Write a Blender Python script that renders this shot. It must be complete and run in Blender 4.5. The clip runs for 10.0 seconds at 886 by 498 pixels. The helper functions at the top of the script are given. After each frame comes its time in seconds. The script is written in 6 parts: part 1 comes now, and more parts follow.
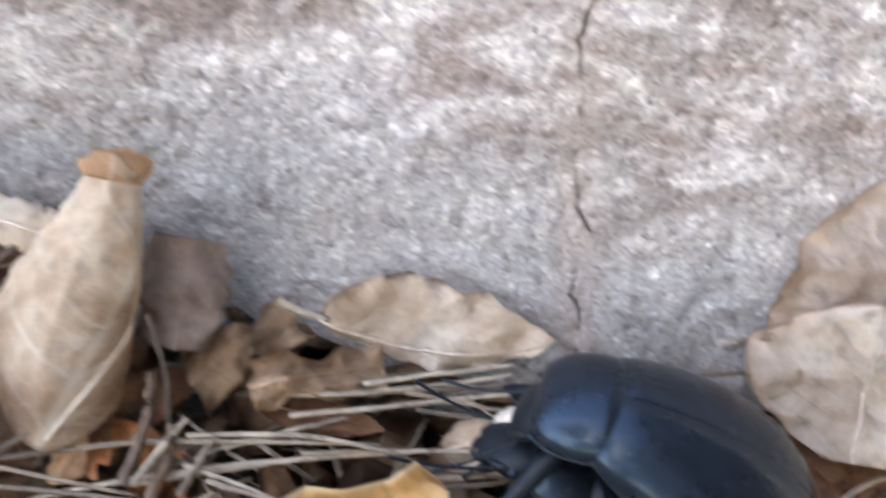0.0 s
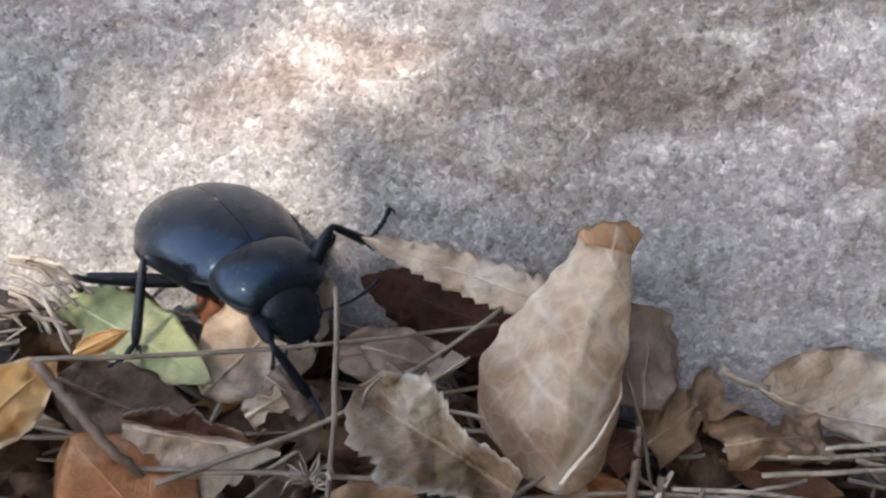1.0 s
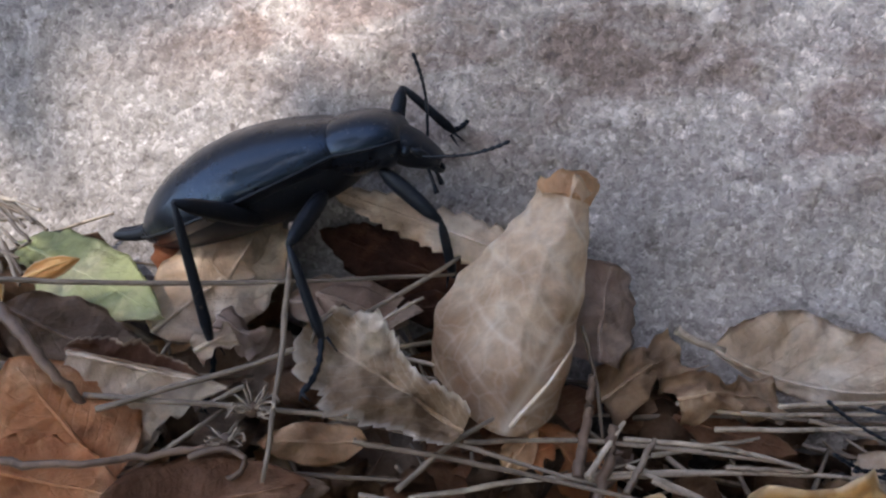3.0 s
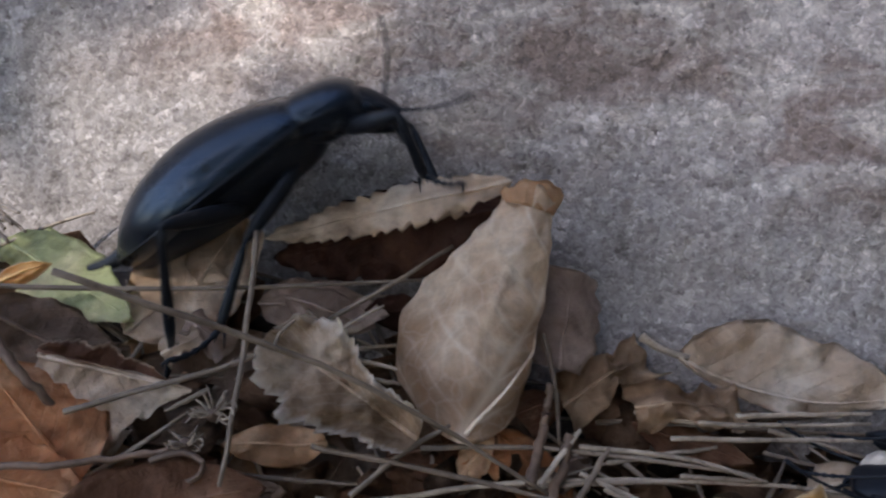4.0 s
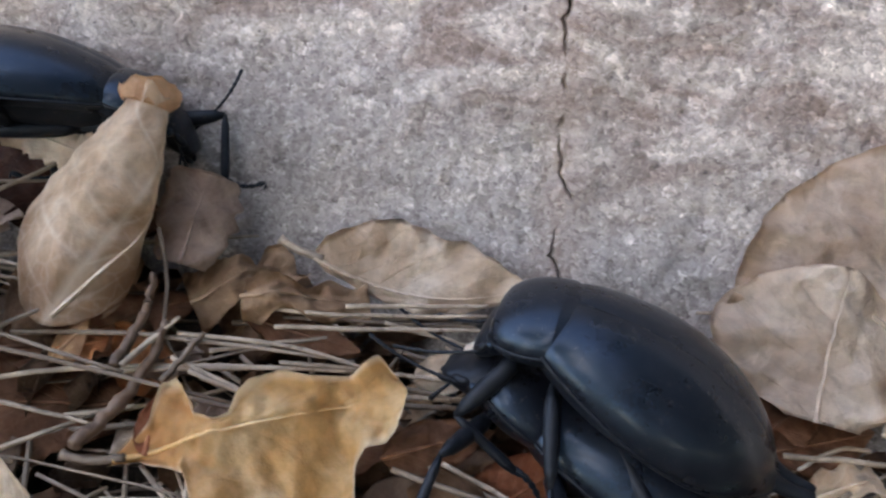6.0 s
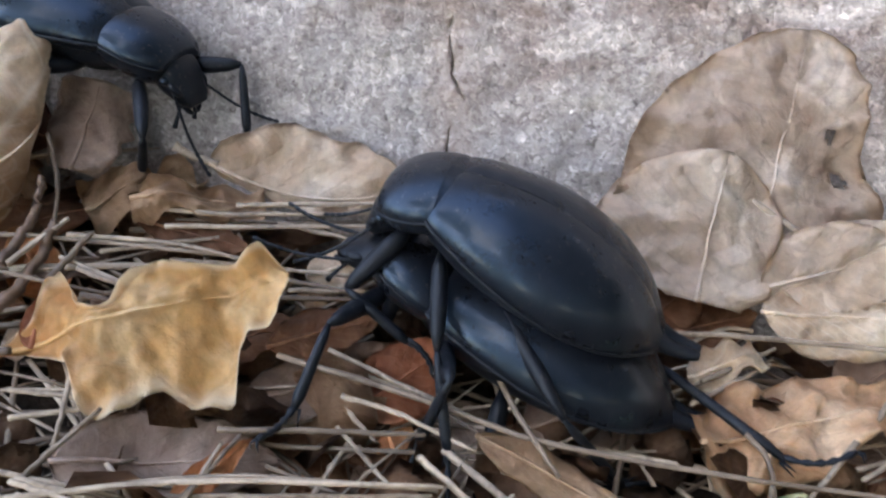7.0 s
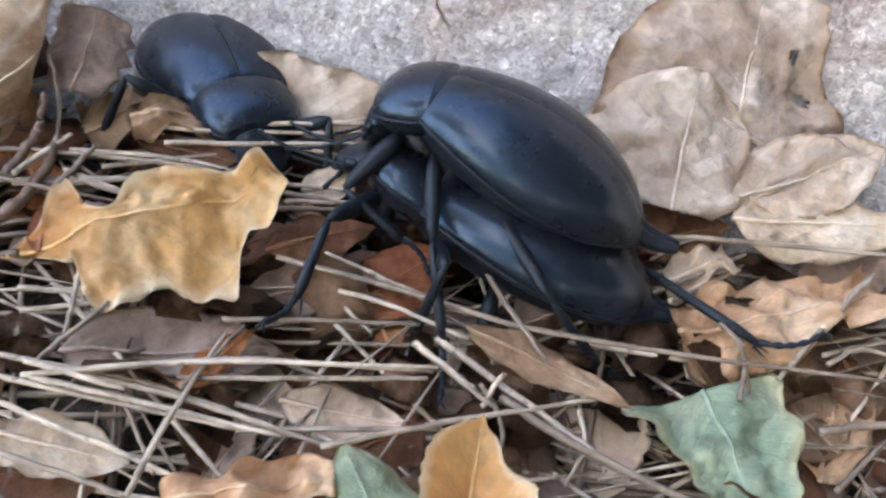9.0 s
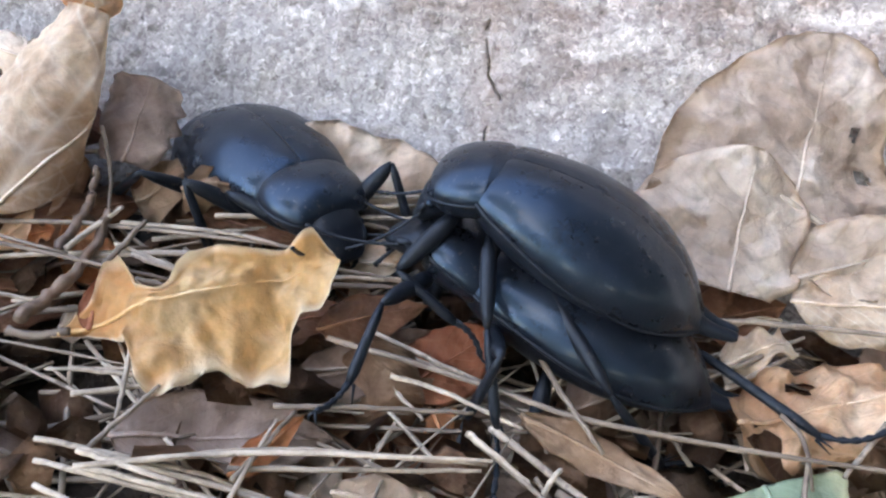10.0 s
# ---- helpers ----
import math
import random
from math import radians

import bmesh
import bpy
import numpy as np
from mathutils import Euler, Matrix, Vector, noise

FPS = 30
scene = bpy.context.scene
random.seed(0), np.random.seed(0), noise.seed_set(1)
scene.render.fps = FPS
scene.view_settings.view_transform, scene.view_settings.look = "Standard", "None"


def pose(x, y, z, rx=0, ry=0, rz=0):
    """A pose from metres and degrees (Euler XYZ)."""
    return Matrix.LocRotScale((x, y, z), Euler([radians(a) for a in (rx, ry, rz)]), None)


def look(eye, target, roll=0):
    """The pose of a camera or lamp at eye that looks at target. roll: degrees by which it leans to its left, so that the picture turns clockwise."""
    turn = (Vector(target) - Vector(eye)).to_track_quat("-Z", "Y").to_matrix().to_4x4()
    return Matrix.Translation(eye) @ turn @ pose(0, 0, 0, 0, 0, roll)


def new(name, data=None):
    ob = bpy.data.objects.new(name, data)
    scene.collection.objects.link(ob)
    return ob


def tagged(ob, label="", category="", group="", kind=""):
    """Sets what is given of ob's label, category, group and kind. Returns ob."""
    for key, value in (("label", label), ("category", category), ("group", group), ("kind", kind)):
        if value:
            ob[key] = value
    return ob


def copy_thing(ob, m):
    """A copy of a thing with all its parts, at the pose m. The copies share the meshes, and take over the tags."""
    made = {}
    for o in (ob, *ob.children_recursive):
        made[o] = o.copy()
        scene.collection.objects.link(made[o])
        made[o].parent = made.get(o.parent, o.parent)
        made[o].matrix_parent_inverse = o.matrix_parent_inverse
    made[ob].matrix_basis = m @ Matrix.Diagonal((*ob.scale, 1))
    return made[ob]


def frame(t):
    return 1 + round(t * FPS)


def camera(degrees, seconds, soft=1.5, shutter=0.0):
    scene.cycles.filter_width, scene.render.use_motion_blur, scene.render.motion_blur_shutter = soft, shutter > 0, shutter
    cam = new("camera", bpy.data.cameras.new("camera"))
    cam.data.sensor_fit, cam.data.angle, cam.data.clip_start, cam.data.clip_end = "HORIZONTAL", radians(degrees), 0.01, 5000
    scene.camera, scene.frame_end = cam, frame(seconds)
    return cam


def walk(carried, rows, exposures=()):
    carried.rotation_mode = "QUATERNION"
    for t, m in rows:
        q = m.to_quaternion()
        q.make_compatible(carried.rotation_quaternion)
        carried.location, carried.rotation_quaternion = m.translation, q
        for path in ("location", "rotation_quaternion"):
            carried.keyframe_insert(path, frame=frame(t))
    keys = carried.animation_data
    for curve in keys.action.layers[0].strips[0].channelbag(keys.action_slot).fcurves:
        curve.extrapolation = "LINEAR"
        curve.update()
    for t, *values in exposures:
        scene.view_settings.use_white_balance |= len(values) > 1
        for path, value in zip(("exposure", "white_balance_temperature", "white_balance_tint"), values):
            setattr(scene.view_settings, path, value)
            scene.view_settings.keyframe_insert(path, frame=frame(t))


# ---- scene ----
cam = camera(54.9, 10.0, soft=2.3, shutter=0.3)
walk(cam, [
    (0, look((0.0356, 0.0114, 0.0709), (0.0386, 0.0759, 0.0237), -0.96)),
    (0.5, look((0.0130, 0.0089, 0.0759), (0.0125, 0.0780, 0.0355), -0.91)),
    (1, look((-0.0037, 0.0036, 0.0718), (-0.0054, 0.0741, 0.0339), -1.29)),
    (1.5, look((0.0017, 0.0010, 0.0710), (-0.0046, 0.0716, 0.0338), -2.88)),
    (2, look((-0.0006, 0.0006, 0.0677), (-0.0036, 0.0714, 0.0304), -1.09)),
    (2.2, look((-0.0006, -0.0006, 0.0657), (-0.0034, 0.0700, 0.0281), -0.56)),
    (3.3, look((-0.0013, -0.0007, 0.0628), (-0.0010, 0.0722, 0.0299), 1.49)),
    (3.5, look((0.0000, 0.0000, 0.0660), (-0.0011, 0.0717, 0.0305), 1.50)),
    (4, look((0.0048, 0.0001, 0.0671), (0.0022, 0.0712, 0.0304), 1.04)),
    (4.5, look((0.0144, -0.0000, 0.0671), (0.0110, 0.0709, 0.0303), 0.64)),
    (5, look((0.0235, -0.0019, 0.0636), (0.0194, 0.0695, 0.0278), 0.23)),
    (5.5, look((0.0365, -0.0033, 0.0605), (0.0319, 0.0690, 0.0264), 0.22)),
    (6, look((0.0431, -0.0053, 0.0561), (0.0402, 0.0670, 0.0221), 0.59)),
    (6.2, look((0.0448, -0.0054, 0.0558), (0.0430, 0.0668, 0.0215), 0.73)),
    (7.3, look((0.0535, -0.0106, 0.0477), (0.0528, 0.0609, 0.0118), -0.73)),
    (7.5, look((0.0539, -0.0098, 0.0492), (0.0537, 0.0617, 0.0132), -0.74)),
    (8, look((0.0554, -0.0098, 0.0490), (0.0562, 0.0618, 0.0134), -0.54)),
    (8.5, look((0.0531, -0.0141, 0.0447), (0.0545, 0.0576, 0.0093), -0.28)),
    (8.8, look((0.0517, -0.0157, 0.0452), (0.0533, 0.0560, 0.0097), -0.06)),
    (9, look((0.0502, -0.0176, 0.0425), (0.0519, 0.0543, 0.0074), 0.00)),
    (9.2, look((0.0474, -0.0187, 0.0429), (0.0488, 0.0518, 0.0050), 0.45)),
    (9.5, look((0.0475, -0.0167, 0.0470), (0.0476, 0.0553, 0.0122), 0.26)),
    (10, look((0.0474, -0.0140, 0.0470), (0.0470, 0.0588, 0.0137), 0.13)),
], exposures=[
    (0, 3.21, 7200, 12), (0.5, 2.70, 7250, 12), (1, 2.46, 7150, 12), (1.5, 2.38, 7100, 13), (2, 2.50, 7050, 15), (3.3, 1.96, 6900, 16), (4, 1.76, 6900, 16), (5, 2.39, 7000, 15), (5.5, 2.55, 7150, 15), (6.1, 2.64, 7400, 14), (7.5, 3.08, 7200, 13), (8.5, 3.10, 7200, 13), (9.5, 3.58, 6950, 12), (10, 3.40, 6850, 12)])

# ---- light: open shade, with one gap through which the sun reaches the rock ----
SUN_WAY = Vector((-0.42, -0.52, 0.74)).normalized()      # towards the sun
world = bpy.data.worlds.new("sky")
scene.world = world
world.use_nodes = True
wn = world.node_tree.nodes
sky = wn.new("ShaderNodeTexSky")
sky.sky_type, sky.sun_disc = "NISHITA", False
sky.sun_elevation = math.asin(SUN_WAY.z)
sky.sun_rotation = math.atan2(SUN_WAY.x, SUN_WAY.y)
sky.air_density, sky.dust_density = 1.0, 1.0
wn["Background"].inputs["Strength"].default_value = 0.15
world.node_tree.links.new(sky.outputs["Color"], wn["Background"].inputs["Color"])
sun = new("sun", bpy.data.lights.new("sun", "SUN"))
sun.data.energy, sun.data.angle, sun.data.color = 1.2, radians(0.55), (1.0, 0.96, 0.90)
sun.matrix_world = look(SUN_WAY * 3, (0, 0, 0))


# ---- materials ----
def nodes_of(name):
    m = bpy.data.materials.new(name)
    m.use_nodes = True
    nt = m.node_tree
    return m, nt, nt.nodes["Principled BSDF"]


def add(nt, kind, **values):
    n = nt.nodes.new(kind)
    for key, v in values.items():
        n.inputs[key].default_value = v
    return n


def ramp(nt, source, stops):
    n = nt.nodes.new("ShaderNodeValToRGB")
    e = n.color_ramp.elements
    while len(e) < len(stops):
        e.new(0.5)
    for el, (p, c) in zip(e, stops):
        el.position, el.color = p, (*c, 1) if len(c) == 3 else c
    nt.links.new(source, n.inputs["Fac"])
    return n.outputs["Color"]


def mix(nt, fac, a, b, mode="MIX"):
    n = nt.nodes.new("ShaderNodeMix")
    n.data_type, n.blend_type = "RGBA", mode
    for sock, v in ((n.inputs[0], fac), (n.inputs[6], a), (n.inputs[7], b)):
        if isinstance(v, (int, float)):
            sock.default_value = v
        elif isinstance(v, tuple):
            sock.default_value = (*v, 1)
        else:
            nt.links.new(v, sock)
    return n.outputs[2]


def noise_of(nt, scale, detail=4.0, rough=0.55, co="Object", distortion=0.0):
    tc = nt.nodes.new("ShaderNodeTexCoord")
    n = add(nt, "ShaderNodeTexNoise", Scale=scale, Detail=detail, Roughness=rough, Distortion=distortion)
    nt.links.new(tc.outputs[co], n.inputs["Vector"])
    return n.outputs["Fac"]


def bump(nt, bsdf, *layers):
    last = None
    for source, strength, distance in layers:
        b = add(nt, "ShaderNodeBump", Strength=strength, Distance=distance)
        nt.links.new(source, b.inputs["Height"])
        if last:
            nt.links.new(last, b.inputs["Normal"])
        last = b.outputs["Normal"]
    nt.links.new(last, bsdf.inputs["Normal"])


def rock_material():
    m, nt, b = nodes_of("weathered_rock")
    big = noise_of(nt, 38, 5, 0.6)
    mid = noise_of(nt, 210, 8, 0.72, distortion=0.6)
    flake = noise_of(nt, 420, 5, 0.6, distortion=1.2)
    fine = noise_of(nt, 1500, 4, 0.7)
    grit = noise_of(nt, 3600, 3, 0.6)
    tc = nt.nodes.new("ShaderNodeTexCoord")
    # grains of half a millimetre and more, each with its own shade
    warp = nt.nodes.new("ShaderNodeVectorMath")
    warp.operation = "MULTIPLY_ADD"
    jit = add(nt, "ShaderNodeTexNoise", Scale=900.0, Detail=2.0)
    nt.links.new(tc.outputs["Object"], jit.inputs["Vector"])
    nt.links.new(jit.outputs["Color"], warp.inputs[0])
    warp.inputs[1].default_value = (0.0012, 0.0012, 0.0012)
    nt.links.new(tc.outputs["Object"], warp.inputs[2])
    grain = add(nt, "ShaderNodeTexVoronoi", Scale=1150.0)
    nt.links.new(warp.outputs[0], grain.inputs["Vector"])
    small = add(nt, "ShaderNodeTexVoronoi", Scale=2600.0)
    nt.links.new(warp.outputs[0], small.inputs["Vector"])
    round_up = ramp(nt, grain.outputs["Distance"], [(0.05, (1, 1, 1)), (0.75, (0, 0, 0))])
    small_up = ramp(nt, small.outputs["Distance"], [(0.05, (1, 1, 1)), (0.75, (0, 0, 0))])
    tone = nt.nodes.new("ShaderNodeSeparateColor")
    nt.links.new(grain.outputs["Color"], tone.inputs[0])
    tone2 = nt.nodes.new("ShaderNodeSeparateColor")
    nt.links.new(small.outputs["Color"], tone2.inputs[0])
    sep = nt.nodes.new("ShaderNodeSeparateXYZ")
    nt.links.new(tc.outputs["Object"], sep.inputs[0])

    def madd(source, k, plus):
        n = nt.nodes.new("ShaderNodeMath")
        n.operation = "MULTIPLY_ADD"
        nt.links.new(source, n.inputs[0])
        n.inputs[1].default_value = k
        if isinstance(plus, float):
            n.inputs[2].default_value = plus
        else:
            nt.links.new(plus, n.inputs[2])
        return n.outputs[0]

    # the upper band of the stone is stained cream and rust; the lower one is bare lavender grey, painted darker for the
    # shade at its foot
    flat = nt.nodes.new("ShaderNodeMapping")
    flat.inputs["Scale"].default_value = (0.55, 1.0, 1.25)
    nt.links.new(tc.outputs["Object"], flat.inputs["Vector"])
    patch = add(nt, "ShaderNodeTexNoise", Scale=140.0, Detail=10.0, Roughness=0.66, Distortion=0.9)
    nt.links.new(flat.outputs[0], patch.inputs["Vector"])
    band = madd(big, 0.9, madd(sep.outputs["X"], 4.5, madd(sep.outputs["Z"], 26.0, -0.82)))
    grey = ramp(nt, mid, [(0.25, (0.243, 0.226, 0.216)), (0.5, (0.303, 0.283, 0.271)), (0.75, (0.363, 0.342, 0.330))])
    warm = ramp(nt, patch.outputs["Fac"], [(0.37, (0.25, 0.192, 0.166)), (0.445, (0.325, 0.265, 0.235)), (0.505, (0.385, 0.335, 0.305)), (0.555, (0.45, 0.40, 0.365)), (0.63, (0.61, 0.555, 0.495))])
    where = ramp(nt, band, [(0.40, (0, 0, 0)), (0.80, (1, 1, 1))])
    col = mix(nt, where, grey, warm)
    col = mix(nt, 1.0, col, ramp(nt, tone.outputs[0], [(0.0, (0.74, 0.735, 0.74)), (0.3, (0.95, 0.95, 0.95)), (0.7, (1.03, 1.03, 1.03)), (0.9, (1.10, 1.10, 1.10)), (1.0, (1.42, 1.42, 1.43))]), "MULTIPLY")
    col = mix(nt, 1.0, col, ramp(nt, tone2.outputs[0], [(0.0, (0.72, 0.71, 0.71)), (0.45, (1.0, 1.0, 1.0)), (0.85, (1.06, 1.06, 1.06)), (1.0, (1.45, 1.45, 1.46))]), "MULTIPLY")
    col = mix(nt, 1.0, col, ramp(nt, fine, [(0.30, (0.68, 0.67, 0.68)), (0.43, (0.95, 0.95, 0.95)), (0.58, (1.03, 1.03, 1.03)), (0.70, (1.2, 1.2, 1.2))]), "MULTIPLY")
    col = mix(nt, ramp(nt, noise_of(nt, 700, 3, 0.6), [(0.29, (0.8, 0.8, 0.8)), (0.345, (0, 0, 0))]), col, (0.10, 0.08, 0.078))
    # rusty seep along the crack
    near = nt.nodes.new("ShaderNodeMath")
    near.operation = "ABSOLUTE"
    nt.links.new(madd(mid, 0.004, madd(sep.outputs["Z"], -0.035, madd(sep.outputs["X"], 1.0, -0.0522 - 0.002 + 0.035 * 0.03))), near.inputs[0])
    col = mix(nt, ramp(nt, near.outputs[0], [(0.0, (0.30, 0.30, 0.30)), (0.0016, (0, 0, 0))]), col, (0.34, 0.23, 0.18))
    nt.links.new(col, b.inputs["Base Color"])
    b.inputs["Roughness"].default_value = 0.8
    bump(nt, b, (mid, 0.12, 0.0008), (flake, 0.10, 0.0005), (round_up, 0.28, 0.0003), (small_up, 0.35, 0.0002), (fine, 0.22, 0.0003), (grit, 0.4, 0.0002))
    return m


def soil_material():
    m, nt, b = nodes_of("dark_soil")
    n = noise_of(nt, 180, 6, 0.65)
    f = noise_of(nt, 900, 4, 0.6)
    nt.links.new(ramp(nt, n, [(0.3, (0.02, 0.015, 0.012)), (0.6, (0.06, 0.045, 0.035)), (0.8, (0.11, 0.085, 0.065))]), b.inputs["Base Color"])
    b.inputs["Roughness"].default_value = 0.95
    bump(nt, b, (n, 0.9, 0.003), (f, 0.8, 0.0008))
    return m


def leaf_material(name, low, mid_c, high, vein, rough=0.6, veins=9.0, sheer=0.25, spots=0.35, stem_end=None, tip_end=(0.90, 0.74, 0.50), edge=None, net_scale=420.0, vein_mix=0.3, ridge=0.00035, relief=1.0):
    """Dry or fresh blade; UV runs from stem to tip and from edge to edge."""
    m, nt, b = nodes_of(name)
    uv = nt.nodes.new("ShaderNodeUVMap")
    sep = nt.nodes.new("ShaderNodeSeparateXYZ")
    nt.links.new(uv.outputs[0], sep.inputs[0])
    info = nt.nodes.new("ShaderNodeObjectInfo")
    off = nt.nodes.new("ShaderNodeMath")
    off.operation = "SUBTRACT"
    nt.links.new(sep.outputs["Y"], off.inputs[0])
    off.inputs[1].default_value = 0.5
    ab = nt.nodes.new("ShaderNodeMath")
    ab.operation = "ABSOLUTE"
    nt.links.new(off.outputs[0], ab.inputs[0])
    slant = nt.nodes.new("ShaderNodeMath")
    slant.operation = "MULTIPLY_ADD"
    nt.links.new(ab.outputs[0], slant.inputs[0])
    slant.inputs[1].default_value = -0.75
    nt.links.new(sep.outputs["X"], slant.inputs[2])
    wav = nt.nodes.new("ShaderNodeMath")
    wav.operation = "PINGPONG"
    wig = nt.nodes.new("ShaderNodeMath")
    wig.operation = "MULTIPLY_ADD"
    nt.links.new(noise_of(nt, 140, 3), wig.inputs[0])
    wig.inputs[1].default_value = 0.07
    nt.links.new(slant.outputs[0], wig.inputs[2])
    nt.links.new(wig.outputs[0], wav.inputs[0])
    wav.inputs[1].default_value = 0.5 / veins
    side = ramp(nt, wav.outputs[0], [(0.0, (1, 1, 1)), (0.10 / veins, (0, 0, 0))])
    rib = ramp(nt, ab.outputs[0], [(0.0, (1, 1, 1)), (0.022, (0, 0, 0))])
    net = add(nt, "ShaderNodeTexVoronoi", Scale=net_scale)
    net.feature = "DISTANCE_TO_EDGE"
    tc = nt.nodes.new("ShaderNodeTexCoord")
    bow = nt.nodes.new("ShaderNodeVectorMath")
    bow.operation = "MULTIPLY_ADD"
    curvy = add(nt, "ShaderNodeTexNoise", Scale=net_scale * 0.8, Detail=3.0)
    nt.links.new(tc.outputs["Object"], curvy.inputs["Vector"])
    nt.links.new(curvy.outputs["Color"], bow.inputs[0])
    bow.inputs[1].default_value = (0.9 / net_scale,) * 3
    nt.links.new(tc.outputs["Object"], bow.inputs[2])
    nt.links.new(bow.outputs[0], net.inputs["Vector"])
    mesh_v = ramp(nt, net.outputs["Distance"], [(0.0, (1, 1, 1)), (0.022 if net_scale < 300 else 0.10, (0, 0, 0))])
    blotch = noise_of(nt, 130, 6, 0.62, distortion=0.4)
    fine = noise_of(nt, 800, 4, 0.6)
    col = ramp(nt, blotch, [(0.33, low), (0.5, mid_c), (0.64, high)])
    if stem_end:      # autumn colour that fades from the stem towards the tip
        ageing = nt.nodes.new("ShaderNodeMath")
        ageing.operation = "MULTIPLY_ADD"
        nt.links.new(blotch, ageing.inputs[0])
        ageing.inputs[1].default_value = 0.9
        nt.links.new(sep.outputs["X"], ageing.inputs[2])
        col = mix(nt, ramp(nt, ageing.outputs[0], [(0.45, (1, 1, 1)), (0.95, (0, 0, 0))]), col, stem_end)
        col = mix(nt, ramp(nt, ageing.outputs[0], [(1.0, (0, 0, 0)), (1.4, (0.55, 0.55, 0.55))]), col, tip_end)
    col = mix(nt, ramp(nt, fine, [(0.35, (0.38, 0.38, 0.38)), (0.6, (0, 0, 0))]), col, tuple(c * 0.55 for c in mid_c))
    col = mix(nt, ramp(nt, noise_of(nt, 300, 3, 0.5), [(0.60, (0, 0, 0)), (0.72, (spots, spots, spots))]), col, tuple(c * 0.35 for c in low))
    if net_scale < 300:      # an open net of veins with hardly any side ribs
        veiny = mix(nt, 0.25, mesh_v, side, "ADD")
    else:
        worn = mix(nt, 1.0, side, ramp(nt, noise_of(nt, 110, 3), [(0.38, (0.1, 0.1, 0.1)), (0.6, (1, 1, 1))]), "MULTIPLY")
        veiny = mix(nt, 0.3, worn, mesh_v, "ADD")
    veiny = mix(nt, 1.0, veiny, rib, "LIGHTEN")
    raised = mix(nt, 1.0, side, rib, "LIGHTEN")
    half = mix(nt, vein_mix, (0, 0, 0), veiny)
    if edge:      # bleached or browned margin
        rim = nt.nodes.new("ShaderNodeMath")
        rim.operation = "MULTIPLY_ADD"
        nt.links.new(blotch, rim.inputs[0])
        rim.inputs[1].default_value = 0.14
        nt.links.new(ab.outputs[0], rim.inputs[2])
        col = mix(nt, ramp(nt, rim.outputs[0], [(0.455, (0, 0, 0)), (0.57, (0.9, 0.9, 0.9))]), col, edge)
    col = mix(nt, half, col, vein)
    hsv = add(nt, "ShaderNodeHueSaturation")
    val = nt.nodes.new("ShaderNodeMapRange")
    geo = nt.nodes.new("ShaderNodeNewGeometry")
    if name == "leaf_crumb":
        nt.links.new(geo.outputs["Random Per Island"], val.inputs["Value"])
    else:
        nt.links.new(info.outputs["Random"], val.inputs["Value"])
    val.inputs["To Min"].default_value, val.inputs["To Max"].default_value = (0.35, 1.5) if name == "leaf_crumb" else (0.94, 1.12)
    nt.links.new(val.outputs[0], hsv.inputs["Value"])
    nt.links.new(col, hsv.inputs["Color"])
    nt.links.new(hsv.outputs[0], b.inputs["Base Color"])
    b.inputs["Roughness"].default_value = rough
    b.inputs["Specular IOR Level"].default_value = 0.28
    bump(nt, b, (blotch, 0.7 * relief, 0.0020), (noise_of(nt, 330, 4, 0.6), 0.4 * relief, 0.0008), (raised, 0.35, ridge), (fine, 0.6, 0.0003))
    tr = nt.nodes.new("ShaderNodeBsdfTranslucent")
    nt.links.new(hsv.outputs[0], tr.inputs["Color"])
    ms = add(nt, "ShaderNodeMixShader", Fac=sheer)
    out = nt.nodes["Material Output"]
    nt.links.new(b.outputs[0], ms.inputs[1])
    nt.links.new(tr.outputs[0], ms.inputs[2])
    nt.links.new(ms.outputs[0], out.inputs["Surface"])
    return m


def needle_material(name, dark, light):
    m, nt, b = nodes_of(name)
    info = nt.nodes.new("ShaderNodeObjectInfo")
    geo = nt.nodes.new("ShaderNodeNewGeometry")
    summed = nt.nodes.new("ShaderNodeMath")
    summed.operation = "ADD"
    nt.links.new(info.outputs["Random"], summed.inputs[0])
    nt.links.new(geo.outputs["Random Per Island"], summed.inputs[1])
    frac = nt.nodes.new("ShaderNodeMath")
    frac.operation = "FRACT"
    nt.links.new(summed.outputs[0], frac.inputs[0])
    n = noise_of(nt, 260, 4, 0.6)
    f = noise_of(nt, 2200, 3, 0.5)
    base = ramp(nt, frac.outputs[0], [(0.0, dark), (0.45, tuple((a + c) / 2 for a, c in zip(dark, light))), (1.0, light)])
    col = mix(nt, ramp(nt, n, [(0.4, (0.6, 0.6, 0.6)), (0.62, (0, 0, 0))]), base, tuple(c * 0.45 for c in dark))
    col = mix(nt, ramp(nt, noise_of(nt, 520, 2, 0.5), [(0.62, (0, 0, 0)), (0.70, (0.7, 0.7, 0.7))]), col, tuple(c * 0.6 for c in dark))
    nt.links.new(col, b.inputs["Base Color"])
    b.inputs["Roughness"].default_value = 0.6
    bump(nt, b, (f, 0.5, 0.0002))
    return m


